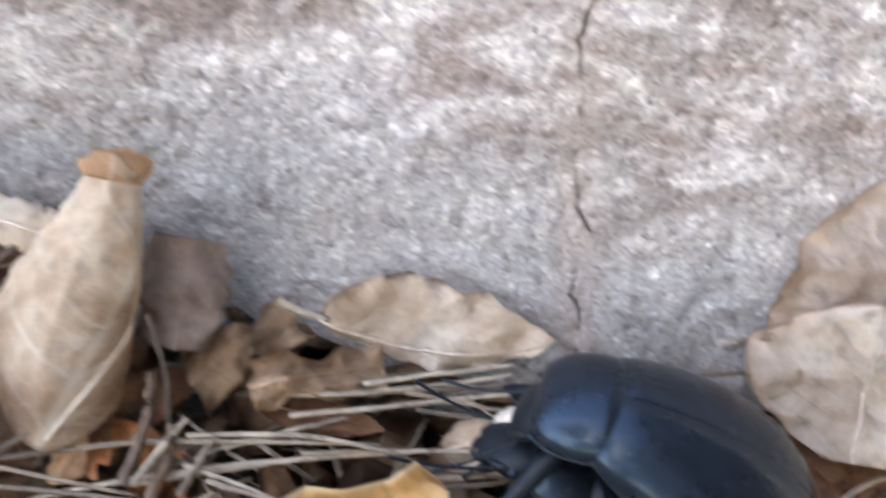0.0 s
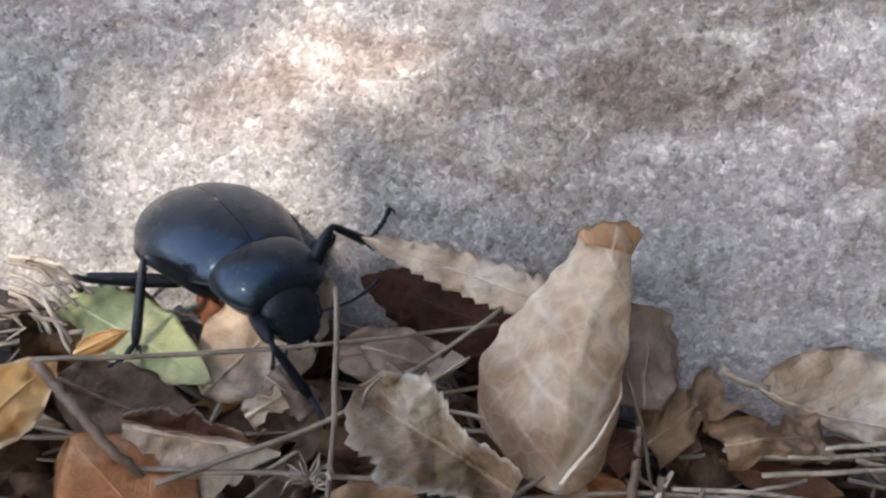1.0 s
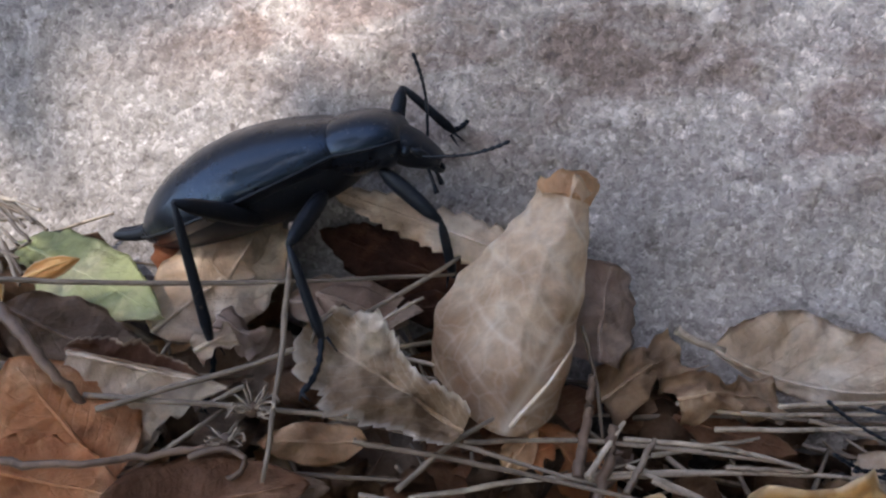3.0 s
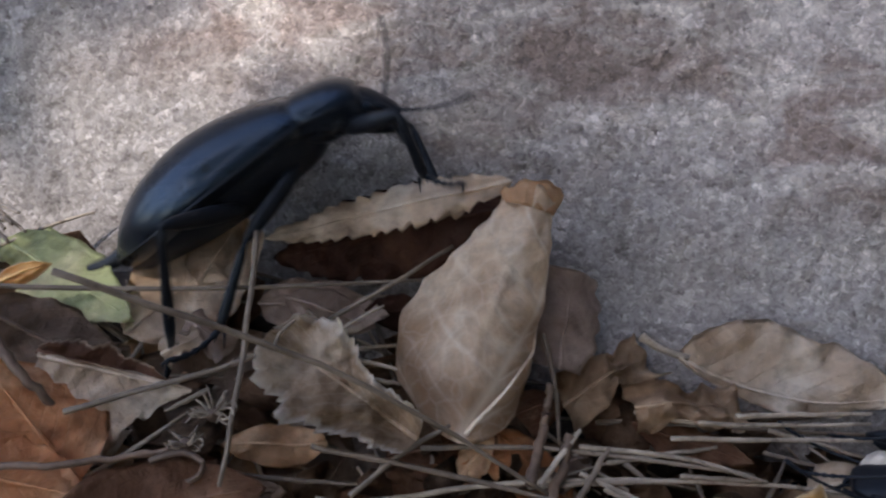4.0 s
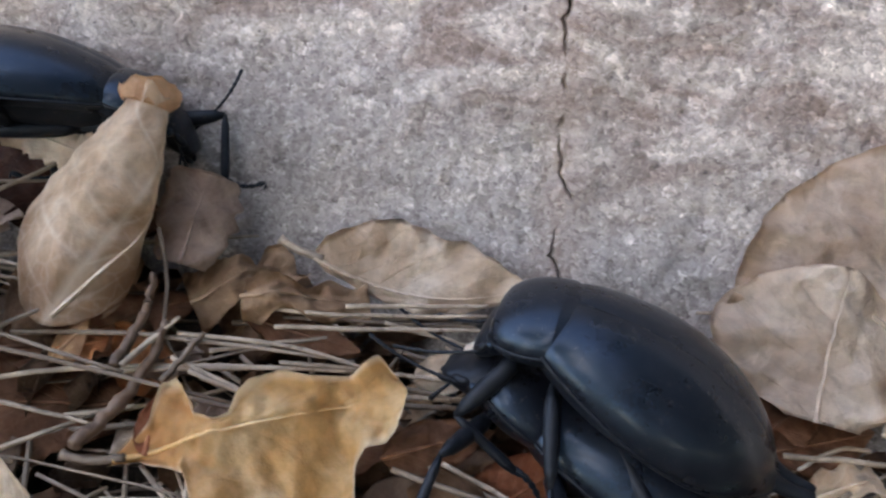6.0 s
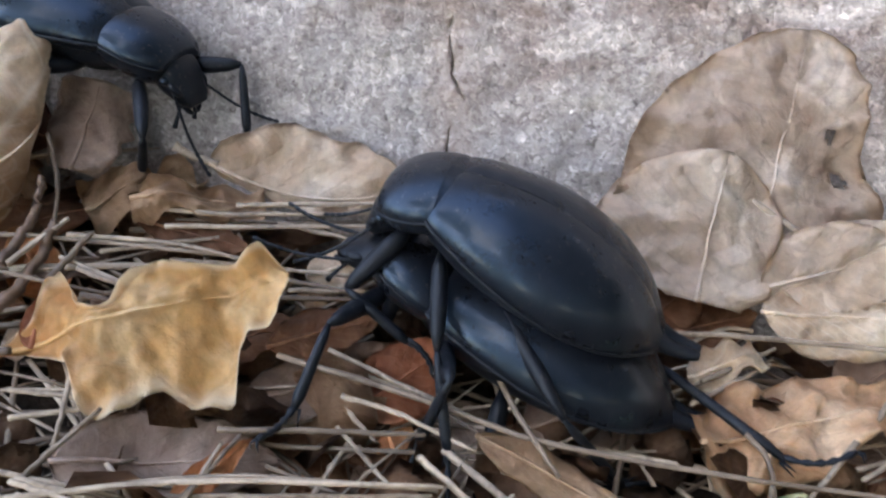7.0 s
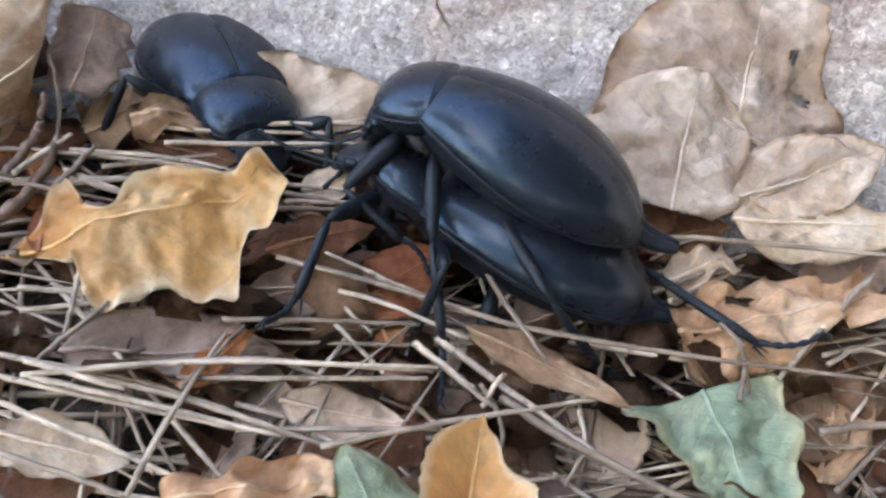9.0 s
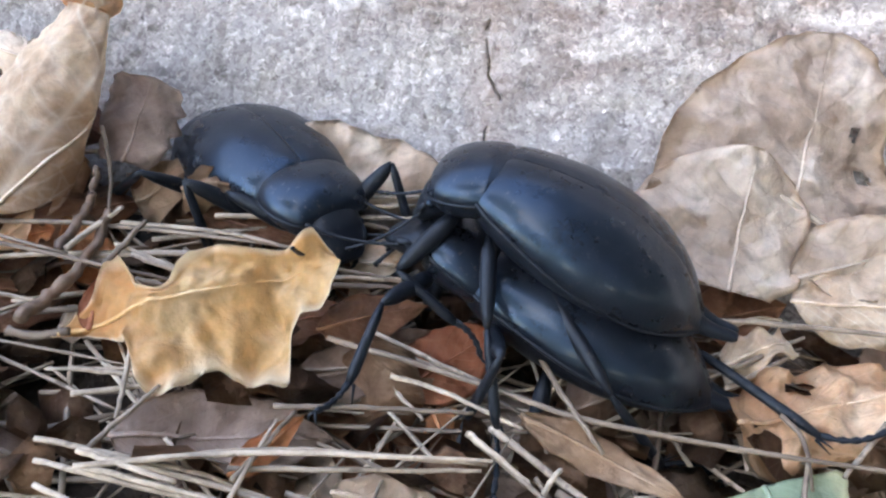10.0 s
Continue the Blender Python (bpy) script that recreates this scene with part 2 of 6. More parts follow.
def shell_material(name, rough, coat, tint, gloss):
    m, nt, b = nodes_of(name)
    n = noise_of(nt, 700, 3, 0.5)
    f = noise_of(nt, 5200, 2, 0.5)
    black = ramp(nt, n, [(0.35, (0.007, 0.0085, 0.012)), (0.7, (0.011, 0.013, 0.018))])
    dust = mix(nt, 1.0, ramp(nt, noise_of(nt, 2300, 3, 0.6), [(0.60, (0, 0, 0)), (0.74, (0.5, 0.5, 0.5))]), ramp(nt, noise_of(nt, 170, 3), [(0.45, (0, 0, 0)), (0.65, (1, 1, 1))]), "MULTIPLY")
    nt.links.new(mix(nt, dust, black, (0.16, 0.14, 0.12)), b.inputs["Base Color"])
    worn = noise_of(nt, 260, 5, 0.7)
    nt.links.new(ramp(nt, worn, [(0.3, (rough - 0.07,) * 3), (0.7, (rough + 0.12,) * 3)]), b.inputs["Roughness"])
    b.inputs["Coat Weight"].default_value, b.inputs["Coat Roughness"].default_value = coat, 0.12
    b.inputs["Specular IOR Level"].default_value = gloss
    # blue put into the gloss, in place of reflected open sky
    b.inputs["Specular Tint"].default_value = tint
    bump(nt, b, (n, 0.12, 0.0003), (f, 0.3, 0.00006))
    return m


ROCK, SOIL = rock_material(), soil_material()
TAN = leaf_material("tan_dry_leaf", (0.60, 0.44, 0.30), (0.79, 0.655, 0.50), (0.90, 0.81, 0.68), (0.96, 0.91, 0.82), spots=0.2, vein_mix=0.6, ridge=0.00015, relief=1.0)
ROLLED = leaf_material("rolled_leaf_blade", (0.58, 0.42, 0.28), (0.77, 0.635, 0.485), (0.90, 0.81, 0.69), (0.97, 0.93, 0.85), spots=0.25, vein_mix=0.5, veins=7.0, ridge=0.0002, relief=0.55, stem_end=(0.44, 0.29, 0.18), tip_end=(0.90, 0.83, 0.72))
PALE = leaf_material("pale_dry_leaf", (0.52, 0.38, 0.26), (0.74, 0.61, 0.48), (0.86, 0.77, 0.66), (0.56, 0.43, 0.31), spots=0.22, vein_mix=0.2)
CUP = leaf_material("tan_leaf_with_bleached_edge", (0.24, 0.155, 0.09), (0.48, 0.35, 0.235), (0.74, 0.63, 0.50), (0.72, 0.62, 0.49), spots=0.4, vein_mix=0.45, edge=(0.90, 0.85, 0.77))
EDGED = leaf_material("brown_leaf_with_bleached_edge", (0.10, 0.042, 0.024), (0.19, 0.09, 0.055), (0.29, 0.16, 0.10), (0.3, 0.18, 0.11), edge=(0.74, 0.60, 0.47))
MAUVE = leaf_material("mauve_brown_leaf", (0.33, 0.235, 0.185), (0.47, 0.36, 0.295), (0.60, 0.485, 0.405), (0.58, 0.47, 0.39))
UMBER = leaf_material("umber_leaf", (0.28, 0.17, 0.10), (0.45, 0.31, 0.20), (0.60, 0.45, 0.31), (0.6, 0.44, 0.30))
GREYBROWN = leaf_material("grey_brown_leaf", (0.18, 0.12, 0.088), (0.28, 0.20, 0.15), (0.39, 0.30, 0.235), (0.40, 0.31, 0.24))
FAWN = leaf_material("fawn_veined_leaf", (0.56, 0.44, 0.34), (0.73, 0.63, 0.53), (0.85, 0.77, 0.68), (0.42, 0.31, 0.23), veins=6.0, spots=0.2, net_scale=150.0, vein_mix=0.24, edge=(0.70, 0.56, 0.43))
TAUPE = leaf_material("taupe_veined_leaf", (0.44, 0.32, 0.24), (0.63, 0.52, 0.43), (0.78, 0.69, 0.60), (0.40, 0.29, 0.21), veins=6.0, spots=0.3, net_scale=130.0, vein_mix=0.2, edge=(0.56, 0.42, 0.30))
BROWN = leaf_material("brown_leaf", (0.14, 0.065, 0.035), (0.26, 0.13, 0.075), (0.37, 0.21, 0.13), (0.40, 0.25, 0.16))
DARK = leaf_material("dark_brown_leaf", (0.04, 0.016, 0.010), (0.08, 0.033, 0.020), (0.13, 0.058, 0.034), (0.13, 0.065, 0.04))
ORANGE = leaf_material("orange_brown_leaf", (0.46, 0.17, 0.07), (0.68, 0.33, 0.155), (0.82, 0.52, 0.31), (0.76, 0.47, 0.28))
RUST = leaf_material("rusty_leaf", (0.23, 0.075, 0.034), (0.37, 0.145, 0.075), (0.47, 0.22, 0.13), (0.52, 0.30, 0.19))
YELLOW = leaf_material("yellow_oak_leaf", (0.72, 0.43, 0.16), (0.81, 0.54, 0.25), (0.89, 0.69, 0.42), (0.76, 0.50, 0.24), rough=0.45, veins=4, spots=0.05, ridge=0.0002, relief=0.45, stem_end=(0.68, 0.37, 0.15), edge=(0.95, 0.85, 0.66), vein_mix=0.2)
BUFF = leaf_material("buff_leaf", (0.54, 0.32, 0.18), (0.74, 0.51, 0.32), (0.88, 0.70, 0.51), (0.82, 0.64, 0.47))
GREEN = leaf_material("green_leaf", (0.46, 0.50, 0.24), (0.60, 0.64, 0.36), (0.72, 0.70, 0.47), (0.70, 0.71, 0.48), spots=0.2)
JADE = leaf_material("blue_green_leaf", (0.27, 0.36, 0.25), (0.39, 0.48, 0.35), (0.48, 0.53, 0.37), (0.52, 0.57, 0.42), spots=0.4, rough=0.5, edge=(0.62, 0.60, 0.42))
EVERGREEN = leaf_material("evergreen_leaf", (0.02, 0.035, 0.014), (0.035, 0.06, 0.024), (0.06, 0.09, 0.04), (0.06, 0.09, 0.04), rough=0.45)
CRUMB = leaf_material("leaf_crumb", (0.12, 0.06, 0.035), (0.24, 0.145, 0.09), (0.40, 0.27, 0.18), (0.3, 0.2, 0.13))
STRAW = needle_material("straw_needle", (0.145, 0.105, 0.075), (0.56, 0.47, 0.365))
TWIG = needle_material("twig_bark", (0.09, 0.055, 0.037), (0.22, 0.145, 0.10))
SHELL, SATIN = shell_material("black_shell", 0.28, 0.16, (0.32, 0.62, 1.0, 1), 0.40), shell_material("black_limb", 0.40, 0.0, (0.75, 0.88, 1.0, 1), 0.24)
SEED = leaf_material("pale_seed_coat", (0.58, 0.50, 0.40), (0.72, 0.64, 0.54), (0.80, 0.74, 0.65), (0.8, 0.74, 0.64), spots=0.1)


# ---- shared builders ----
def link(name, bm, material, parent=None, label="", smooth=True):
    me = bpy.data.meshes.new(name)
    bm.to_mesh(me)
    bm.free()
    if material:
        me.materials.append(material)
    if smooth:
        me.polygons.foreach_set("use_smooth", [True] * len(me.polygons))
    ob = new(name, me)
    if parent:
        ob.parent = parent
    return tagged(ob, label)


def part(name, bm, material, parent, label=""):
    return link(name, bm, material, parent, label)


def tube(bm, points, radii, sides=6):
    """A closed tube through points, with a radius at each."""
    rings, n = [], len(points)
    up = Vector((0.13, 0.31, 0.94))
    for i, p in enumerate(points):
        way = (points[min(i + 1, n - 1)] - points[max(i - 1, 0)]).normalized()
        a = way.cross(up)
        a = a.normalized() if a.length > 1e-4 else Vector((1, 0, 0))
        c = way.cross(a)
        rings.append([bm.verts.new(p + radii[i] * (math.cos(q) * a + math.sin(q) * c)) for q in (2 * math.pi * k / sides for k in range(sides))])
    for r0, r1 in zip(rings, rings[1:]):
        for k in range(sides):
            bm.faces.new((r0[k], r0[(k + 1) % sides], r1[(k + 1) % sides], r1[k]))
    bm.faces.new(rings[0][::-1])
    bm.faces.new(rings[-1])


def bent(points, count, rnd=None, wob=0.0):
    """A smooth line of count points through two to four given ones."""
    pts = [Vector(p) for p in points]
    out = []
    for i in range(count):
        s = i / (count - 1) * (len(pts) - 1)
        k = min(int(s), len(pts) - 2)
        f = s - k
        p0, p1, p2, p3 = pts[max(k - 1, 0)], pts[k], pts[k + 1], pts[min(k + 2, len(pts) - 1)]
        p = 0.5 * (2 * p1 + (p2 - p0) * f + (2 * p0 - 5 * p1 + 4 * p2 - p3) * f * f + (3 * p1 - p0 - 3 * p2 + p3) * f ** 3)
        out.append(p + (Vector([rnd.gauss(0, wob) for _ in range(3)]) if rnd and 0 < i < count - 1 else Vector()))
    return out


GROUND = (-0.0108, -0.127, 0.405)        # top of the litter: z = a + b x + c y
WALL = (0.0753, -0.103, 0.375)           # face of the rock: y = a + b x + c z


def litter_z(x, y):
    return GROUND[0] + GROUND[1] * x + GROUND[2] * y


def low_z(x, y):
    """Height of the loose litter, which lies lower at the foot of the rock."""
    z = litter_z(x, y)
    gap = WALL[0] + WALL[1] * x + WALL[2] * z - y
    return z - 0.0036 * max(0.0, 1 - gap / 0.018)


# ---- rock face and soil ----
def rock_face():
    """A leaning slab of rough stone with a fine upright crack, along which its columns of points run."""
    x0, x1, z0, z1 = -0.085, 1.1, -0.06, 0.62
    crack_x = 0.0522
    near = [-0.0012, -0.0009, -0.0006, -0.0004, -0.00026, -0.00013, 0.0, 0.00013, 0.00026, 0.0004, 0.0006, 0.0009, 0.0012]
    xs, step = [x0], 0.001
    while xs[0] > -1.0:
        step = min(0.03, step * 1.12)
        xs.insert(0, xs[0] - step)
    x0 = xs[0]
    while xs[-1] < crack_x - 0.0016:
        xs.append(xs[-1] + 0.00036)
    xs += [crack_x + d for d in near]
    while xs[-1] < 0.13:
        xs.append(xs[-1] + 0.00036)
    step = 0.001
    while xs[-1] < x1:
        step = min(0.03, step * 1.12)
        xs.append(xs[-1] + step)
    zs = [z0 + 0.002 * i for i in range(25)]
    while zs[-1] < 0.064:
        zs.append(zs[-1] + 0.00034)
    step = 0.001
    while zs[-1] < z1:
        step = min(0.03, step * 1.12)
        zs.append(zs[-1] + step)
    z1 = zs[-1]
    verts, faces = [], []
    nx, nz = len(xs) - 1, len(zs) - 1
    for z in zs:
        jag = 0.0011 * noise.fractal(Vector((z * 190, 7.7, 0)), 0.6, 2.2, 6) + 0.035 * (z - 0.03)
        open_w = max(0.0, 0.2 + 1.35 * noise.fractal(Vector((z * 260, 2.2, 0)), 0.7, 2.1, 4)) * (1.0 if z < 0.085 else 0.0)
        for x in xs:
            d = x - crack_x
            xx = x + jag * math.exp(-(d / 0.006) ** 2)
            q = Vector((xx, z, 0.3))
            out = 0.0020 * noise.fractal(q * 30, 1.1, 2.0, 3) + 0.00016 * noise.fractal(q * 230, 0.8, 2.1, 5)
            chip = noise.noise(q * 520)
            out += 0.00030 * chip * abs(chip) * 2.2
            groove = 0.0022 * min(1.0, open_w) * max(0.0, 1 - abs(d) / (0.00014 + 0.00015 * open_w))
            verts.append((xx, WALL[0] + WALL[1] * xx + WALL[2] * z - out + groove, z))
    row = nx + 1
    for j in range(nz):
        for i in range(nx):
            a = j * row + i
            faces.append((a, a + 1, a + row + 1, a + row))
    base = len(verts)
    for x, z in ((x0, z0), (xs[-1], z0), (xs[-1], z1), (x0, z1)):
        verts.append((x, WALL[0] + WALL[1] * x + WALL[2] * z + 0.4, z))
    faces.append((*[nz * row + i for i in range(row)], base + 2, base + 3))
    faces.append((*[j * row for j in range(nz + 1)], base + 3, base))
    faces.append((*[j * row + nx for j in range(nz, -1, -1)], base + 1, base + 2))
    faces.append((base, base + 3, base + 2, base + 1))
    me = bpy.data.meshes.new("rock_wall")
    me.from_pydata(verts, [], faces)
    me.polygons.foreach_set("use_smooth", [True] * (nx * nz) + [False] * (len(faces) - nx * nz))
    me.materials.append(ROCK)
    return tagged(new("wall_rock", me), "pale grey and rust-stained rough rock face", "rock wall", kind="structure")


def ground_sheet():
    """Soil that banks up to the rock and runs out level behind the camera to the horizon."""
    xs = [-60, -8, -1.2, -0.4] + [-0.2 + 0.005 * i for i in range(97)] + [0.5, 1.3, 8, 60]
    ys = [-60, -8, -1.2, -0.3, -0.1] + [-0.05 + 0.005 * i for i in range(34)] + [0.3, 1.3, 8, 60]
    verts, faces = [], []
    for y in ys:
        for x in xs:
            cx, cy = max(-0.2, min(0.28, x)), max(-0.02, min(0.115, y))
            z = low_z(cx, cy) - 0.0075
            if abs(x) < 0.4 and abs(y) < 0.3:
                z += 0.0022 * noise.fractal(Vector((x, y, 0)) * 60, 1.0, 2.0, 4)
            verts.append((x, y, z))
    n = len(xs)
    for j in range(len(ys) - 1):
        for i in range(n - 1):
            a = j * n + i
            faces.append((a, a + 1, a + n + 1, a + n))
    me = bpy.data.meshes.new("ground")
    me.from_pydata(verts, [], faces)
    me.polygons.foreach_set("use_smooth", [True] * len(faces))
    me.materials.append(SOIL)
    return tagged(new("ground", me), "dark crumbly soil under dry litter", "soil", kind="structure")


rock_face()
ground_sheet()


# ---- leaves ----
def outline(shape, u, rnd_phase=0.0):
    """Half width of a blade, 0 to 1, at u from stem to tip."""
    u = min(max(u, 0.0), 1.0)
    if shape == "oak":
        w = math.sin(math.pi * (0.06 + 0.94 * u) ** 0.85) ** 0.45
        lobe = math.cos(2 * math.pi * 3.0 * u + rnd_phase)
        return w * (0.74 + 0.26 * math.copysign(abs(lobe) ** 0.7, lobe)) * (0.5 + 0.5 * min(1.0, u * 2.0))
    if shape == "broad":
        return math.sin(math.pi * u ** 0.62) ** 0.6
    if shape == "lance":
        return math.sin(math.pi * u ** 0.75) ** 0.95
    if shape == "piece":
        return 0.75 + 0.2 * math.sin(7 * u + rnd_phase) + 0.12 * math.sin(17 * u + 2 * rnd_phase)
    w = math.sin(math.pi * u ** 0.8) ** 0.72
    if shape == "serrate":
        w *= 0.88 + 0.2 * ((u * 14 + 0.35 * math.sin(23 * u)) % 1.0)
    return w


def along(knots, u):
    """Value at u of a line of (u, value) knots, eased between them."""
    for (a, p), (c, q) in zip(knots, knots[1:]):
        if u <= c:
            f = (u - a) / (c - a)
            return p + (q - p) * (0.5 * f + 0.5 * f * f * (3 - 2 * f))
    return knots[-1][1]


def leaf_pose(base, tip, normal):
    """The pose of a blade whose x runs from stem to tip and whose face looks along the normal."""
    ax = (Vector(tip) - Vector(base)).normalized()
    nz = Vector(normal)
    nz = (nz - ax * nz.dot(ax)).normalized()
    return Matrix.Translation(base) @ Matrix((ax, nz.cross(ax), nz)).transposed().to_4x4()


def leaf(name, base, tip, normal, width, material, shape="oval", curl=0.0, bend=0.0, fold=0.0, wave=0.0008, twist=0.0,
         stem=0.0, rib=True, label="", seed=1, nu=30, nv=16, category="leaf", hole=None, thick=0.00022, ragged=0.12, edges=None, edge_lift=0.0, teeth=0, bite=0.2, sweep=0.0):
    """One blade from its stem end to its tip. curl: degrees that it is rolled across; bend: bow along it (share of its length);
    fold: degrees of a crease at the midrib; wave: metres of crinkle; stem: length of the stalk; teeth: saw teeth along each margin;
    sweep: sideways bow of the midrib (share of the length)."""
    rnd = random.Random(seed * 77 + 5)
    base, tip = Vector(base), Vector(tip)
    length = (tip - base).length
    ph, off = rnd.uniform(0, 6), Vector((rnd.uniform(0, 9), rnd.uniform(0, 9), 0))

    def place(u, v):
        """Local point of the blade for u along and v across (-1 to 1)."""
        w = 0.5 * width * outline(shape, u, ph + (1.3 if v < 0 and shape in ("oak", "piece") else 0.0))
        if edges:      # both margins as knots of (u, share of the length)
            w = length * along(edges[0] if v >= 0 else edges[1], u)
        w *= 1 + ragged * noise.noise(Vector((u * 9, 2.0 if v > 0 else -2.0, 1)) + off)
        if teeth:
            saw = (u * teeth + (0.4 if v > 0 else 0.0) + 0.5 * noise.noise(Vector((u * 6, v, 2)) + off)) % 1.0
            w *= 1 - bite * (1 - saw) * (0.6 + 0.8 * abs(noise.noise(Vector((u * 11, 5, v)) + off)))
        s = v * w
        c = radians(curl)
        if abs(c) > 1e-3:
            r = 0.5 * width / c * 2
            q = s / r
            y, z = r * math.sin(q), r * (math.cos(q) - 1)
        else:
            y, z = s, 0.0
        z -= abs(s) * math.tan(radians(fold))
        x = u * length
        z += edge_lift * length * max(0.0, abs(v) - 0.55) ** 2 * 4 * (0.5 + noise.noise(Vector((u * 5, v, 8)) + off))
        z += 4 * bend * length * u * (1 - u)
        a = radians(twist) * (u - 0.5)
        y, z = y * math.cos(a) - z * math.sin(a), y * math.sin(a) + z * math.cos(a)
        y -= 4 * sweep * length * u * (1 - u)
        k = Vector((x * 210, y * 210, 0)) + off
        z += 1.6 * wave * noise.noise(Vector((x * 95, y * 95, 5)) + off)
        z += wave * (noise.fractal(k, 1.0, 2.0, 3) + 1.6 * abs(v) ** 2 * noise.noise(Vector((x * 420, v * 1.5, 3)) + off))
        return Vector((x, y, z))

    bm = bmesh.new()
    uvl = bm.loops.layers.uv.new("UVMap")
    grid = [[bm.verts.new(place(i / nu, 2 * j / nv - 1)) for j in range(nv + 1)] for i in range(nu + 1)]
    for i in range(nu):
        for j in range(nv):
            if hole and any(((i + 0.5) / nu - hu) ** 2 + ((j + 0.5) / nv - hv) ** 2 * 0.6 < hr * hr for hu, hv, hr in hole):
                continue
            f = bm.faces.new((grid[i][j], grid[i + 1][j], grid[i + 1][j + 1], grid[i][j + 1]))
            for lp, (a, c) in zip(f.loops, ((i, j), (i + 1, j), (i + 1, j + 1), (i, j + 1))):
                lp[uvl].uv = (a / nu, c / nv)
    bmesh.ops.solidify(bm, geom=bm.faces[:], thickness=thick)
    ob = new(name)
    ob.matrix_basis = leaf_pose(base, tip, normal)
    tagged(ob, label, category)
    part("blade", bm, material, ob)
    if rib:
        b2 = bmesh.new()
        pts = [place(u / 14, 0.0) + Vector((0, 0, 0.00008)) for u in range(14)]
        tube(b2, pts, [0.00026 * (1 - 0.75 * i / 13) for i in range(14)], 5)
        mid_uv = b2.loops.layers.uv.new("UVMap")
        for f in b2.faces:
            for lp in f.loops:
                lp[mid_uv].uv = (0.5, 0.53)
        part("midrib", b2, material, ob)
    if stem:
        b3 = bmesh.new()
        p0 = place(0.0, 0.0)
        pts = bent([p0 + Vector((0.001, 0, 0)), p0 + Vector((-0.5 * stem, 0.12 * stem, -0.1 * stem)), p0 + Vector((-stem, 0.35 * stem, -0.05 * stem))], 8)
        tube(b3, pts, [0.00042] * 7 + [0.0006], 6)
        part("stalk", b3, STRAW, ob, "thin straw-coloured leaf stalk")
    return ob


def rolled_leaf(base, tip):
    """A dry leaf rolled into a slanting cone: wide below the middle, with a pinched and flared mouth at its top."""
    base, tip = Vector(base), Vector(tip)
    up = (tip - base)
    length = up.length
    up.normalize()
    side = up.cross(Vector((0, 1, 0.2))).normalized() * 1.0
    out = side.cross(up).normalized()
    if out.y > 0:
        out = -out
    if side.x < 0:
        side = -side
    rows, cols = 48, 48
    profile = ((0.0, 5.9, -1.7), (0.08, 6.4, -1.9), (0.2, 6.7, -2.1), (0.34, 6.7, -2.2), (0.5, 6.1, -1.7), (0.64, 5.1, -1.0), (0.78, 4.0, -0.4), (0.88, 3.0, 0.0), (0.94, 2.6, 0.2), (1.0, 2.7, 0.3))

    def at(u, k):
        for p, q in zip(profile, profile[1:]):
            if u <= q[0]:
                f = (u - p[0]) / (q[0] - p[0])
                f = f * f * (3 - 2 * f)
                return p[k] + (q[k] - p[k]) * f
        return profile[-1][k]

    def spot(u, c):
        """A point of the rolled blade: u up it, c round it."""
        r, sh = at(u, 1) * 0.001, at(u, 2) * 0.001
        a = radians(-100 + 240 * c)
        rr = r * (1 + 0.05 * noise.noise(Vector((u * 6, a * 1.5, 4))) - 0.10 * c)
        lip = 0.0016 * max(0.0, u - 0.9) / 0.1 * noise.noise(Vector((a * 1.3, 1.7, 0)))
        back = rr * max(0.0, -math.sin(a))      # the overlapping edge stands farther in
        p = side * (sh + rr * math.sin(a) + 0.07 * back) + out * (0.62 * rr * math.cos(a) - 0.7 * back) + up * (u * length + lip - 0.0018 * (1 - u) ** 3 * math.cos(2 * a))
        return p + out * (0.0005 * noise.fractal(Vector((u * 7, a * 1.1, 9)), 1.0, 2.0, 3) + 0.00012 * math.sin(9 * a + 7 * u) * math.sin(math.pi * u))

    bm = bmesh.new()
    uvl = bm.loops.layers.uv.new("UVMap")
    grid = [[bm.verts.new(spot(i / rows, j / cols)) for j in range(cols + 1)] for i in range(rows + 1)]
    for i in range(rows):
        for j in range(cols):
            f = bm.faces.new((grid[i][j], grid[i][j + 1], grid[i + 1][j + 1], grid[i + 1][j]))
            for lp, (q, w) in zip(f.loops, ((i, j), (i, j + 1), (i + 1, j + 1), (i + 1, j))):
                lp[uvl].uv = (0.05 + 0.9 * q / rows, 0.25 + 0.6 * w / cols - 0.25 * q / rows)
    bmesh.ops.solidify(bm, geom=bm.faces[:], thickness=0.00025)
    ob = new("rolled_leaf")
    ob.location = base
    part("blade", bm, ROLLED, ob)
    tagged(ob, "upright rolled tan dry leaf with pale veins standing in the litter", "leaf")
    lip = bmesh.new()
    uv2 = lip.loops.layers.uv.new("UVMap")
    mouth = []
    for i in range(7):
        f = i / 6
        rr = 0.0024 + 0.0007 * f
        mouth.append([lip.verts.new(side * (0.0003 + rr * math.sin(a)) + out * (0.6 * rr * math.cos(a) - 0.0004 * f) + up * (length * (0.93 + 0.09 * f) + f * (0.0009 * math.sin(1.6 * a + 1) + 0.0007 * noise.noise(Vector((a * 2.7, 3.1, 0))))))
                      for a in (radians(-160 + 300 * j / 32) for j in range(33))])
    for i in range(6):
        for j in range(32):
            f = lip.faces.new((mouth[i][j], mouth[i][j + 1], mouth[i + 1][j + 1], mouth[i + 1][j]))
            for lp in f.loops:
                lp[uv2].uv = (0.3 + 0.1 * i, 0.6 + 0.01 * j)
    bmesh.ops.solidify(lip, geom=lip.faces[:], thickness=0.0002)
    part("curled_tip", lip, BUFF, ob, "orange-brown curled leaf tip")
    b2 = bmesh.new()
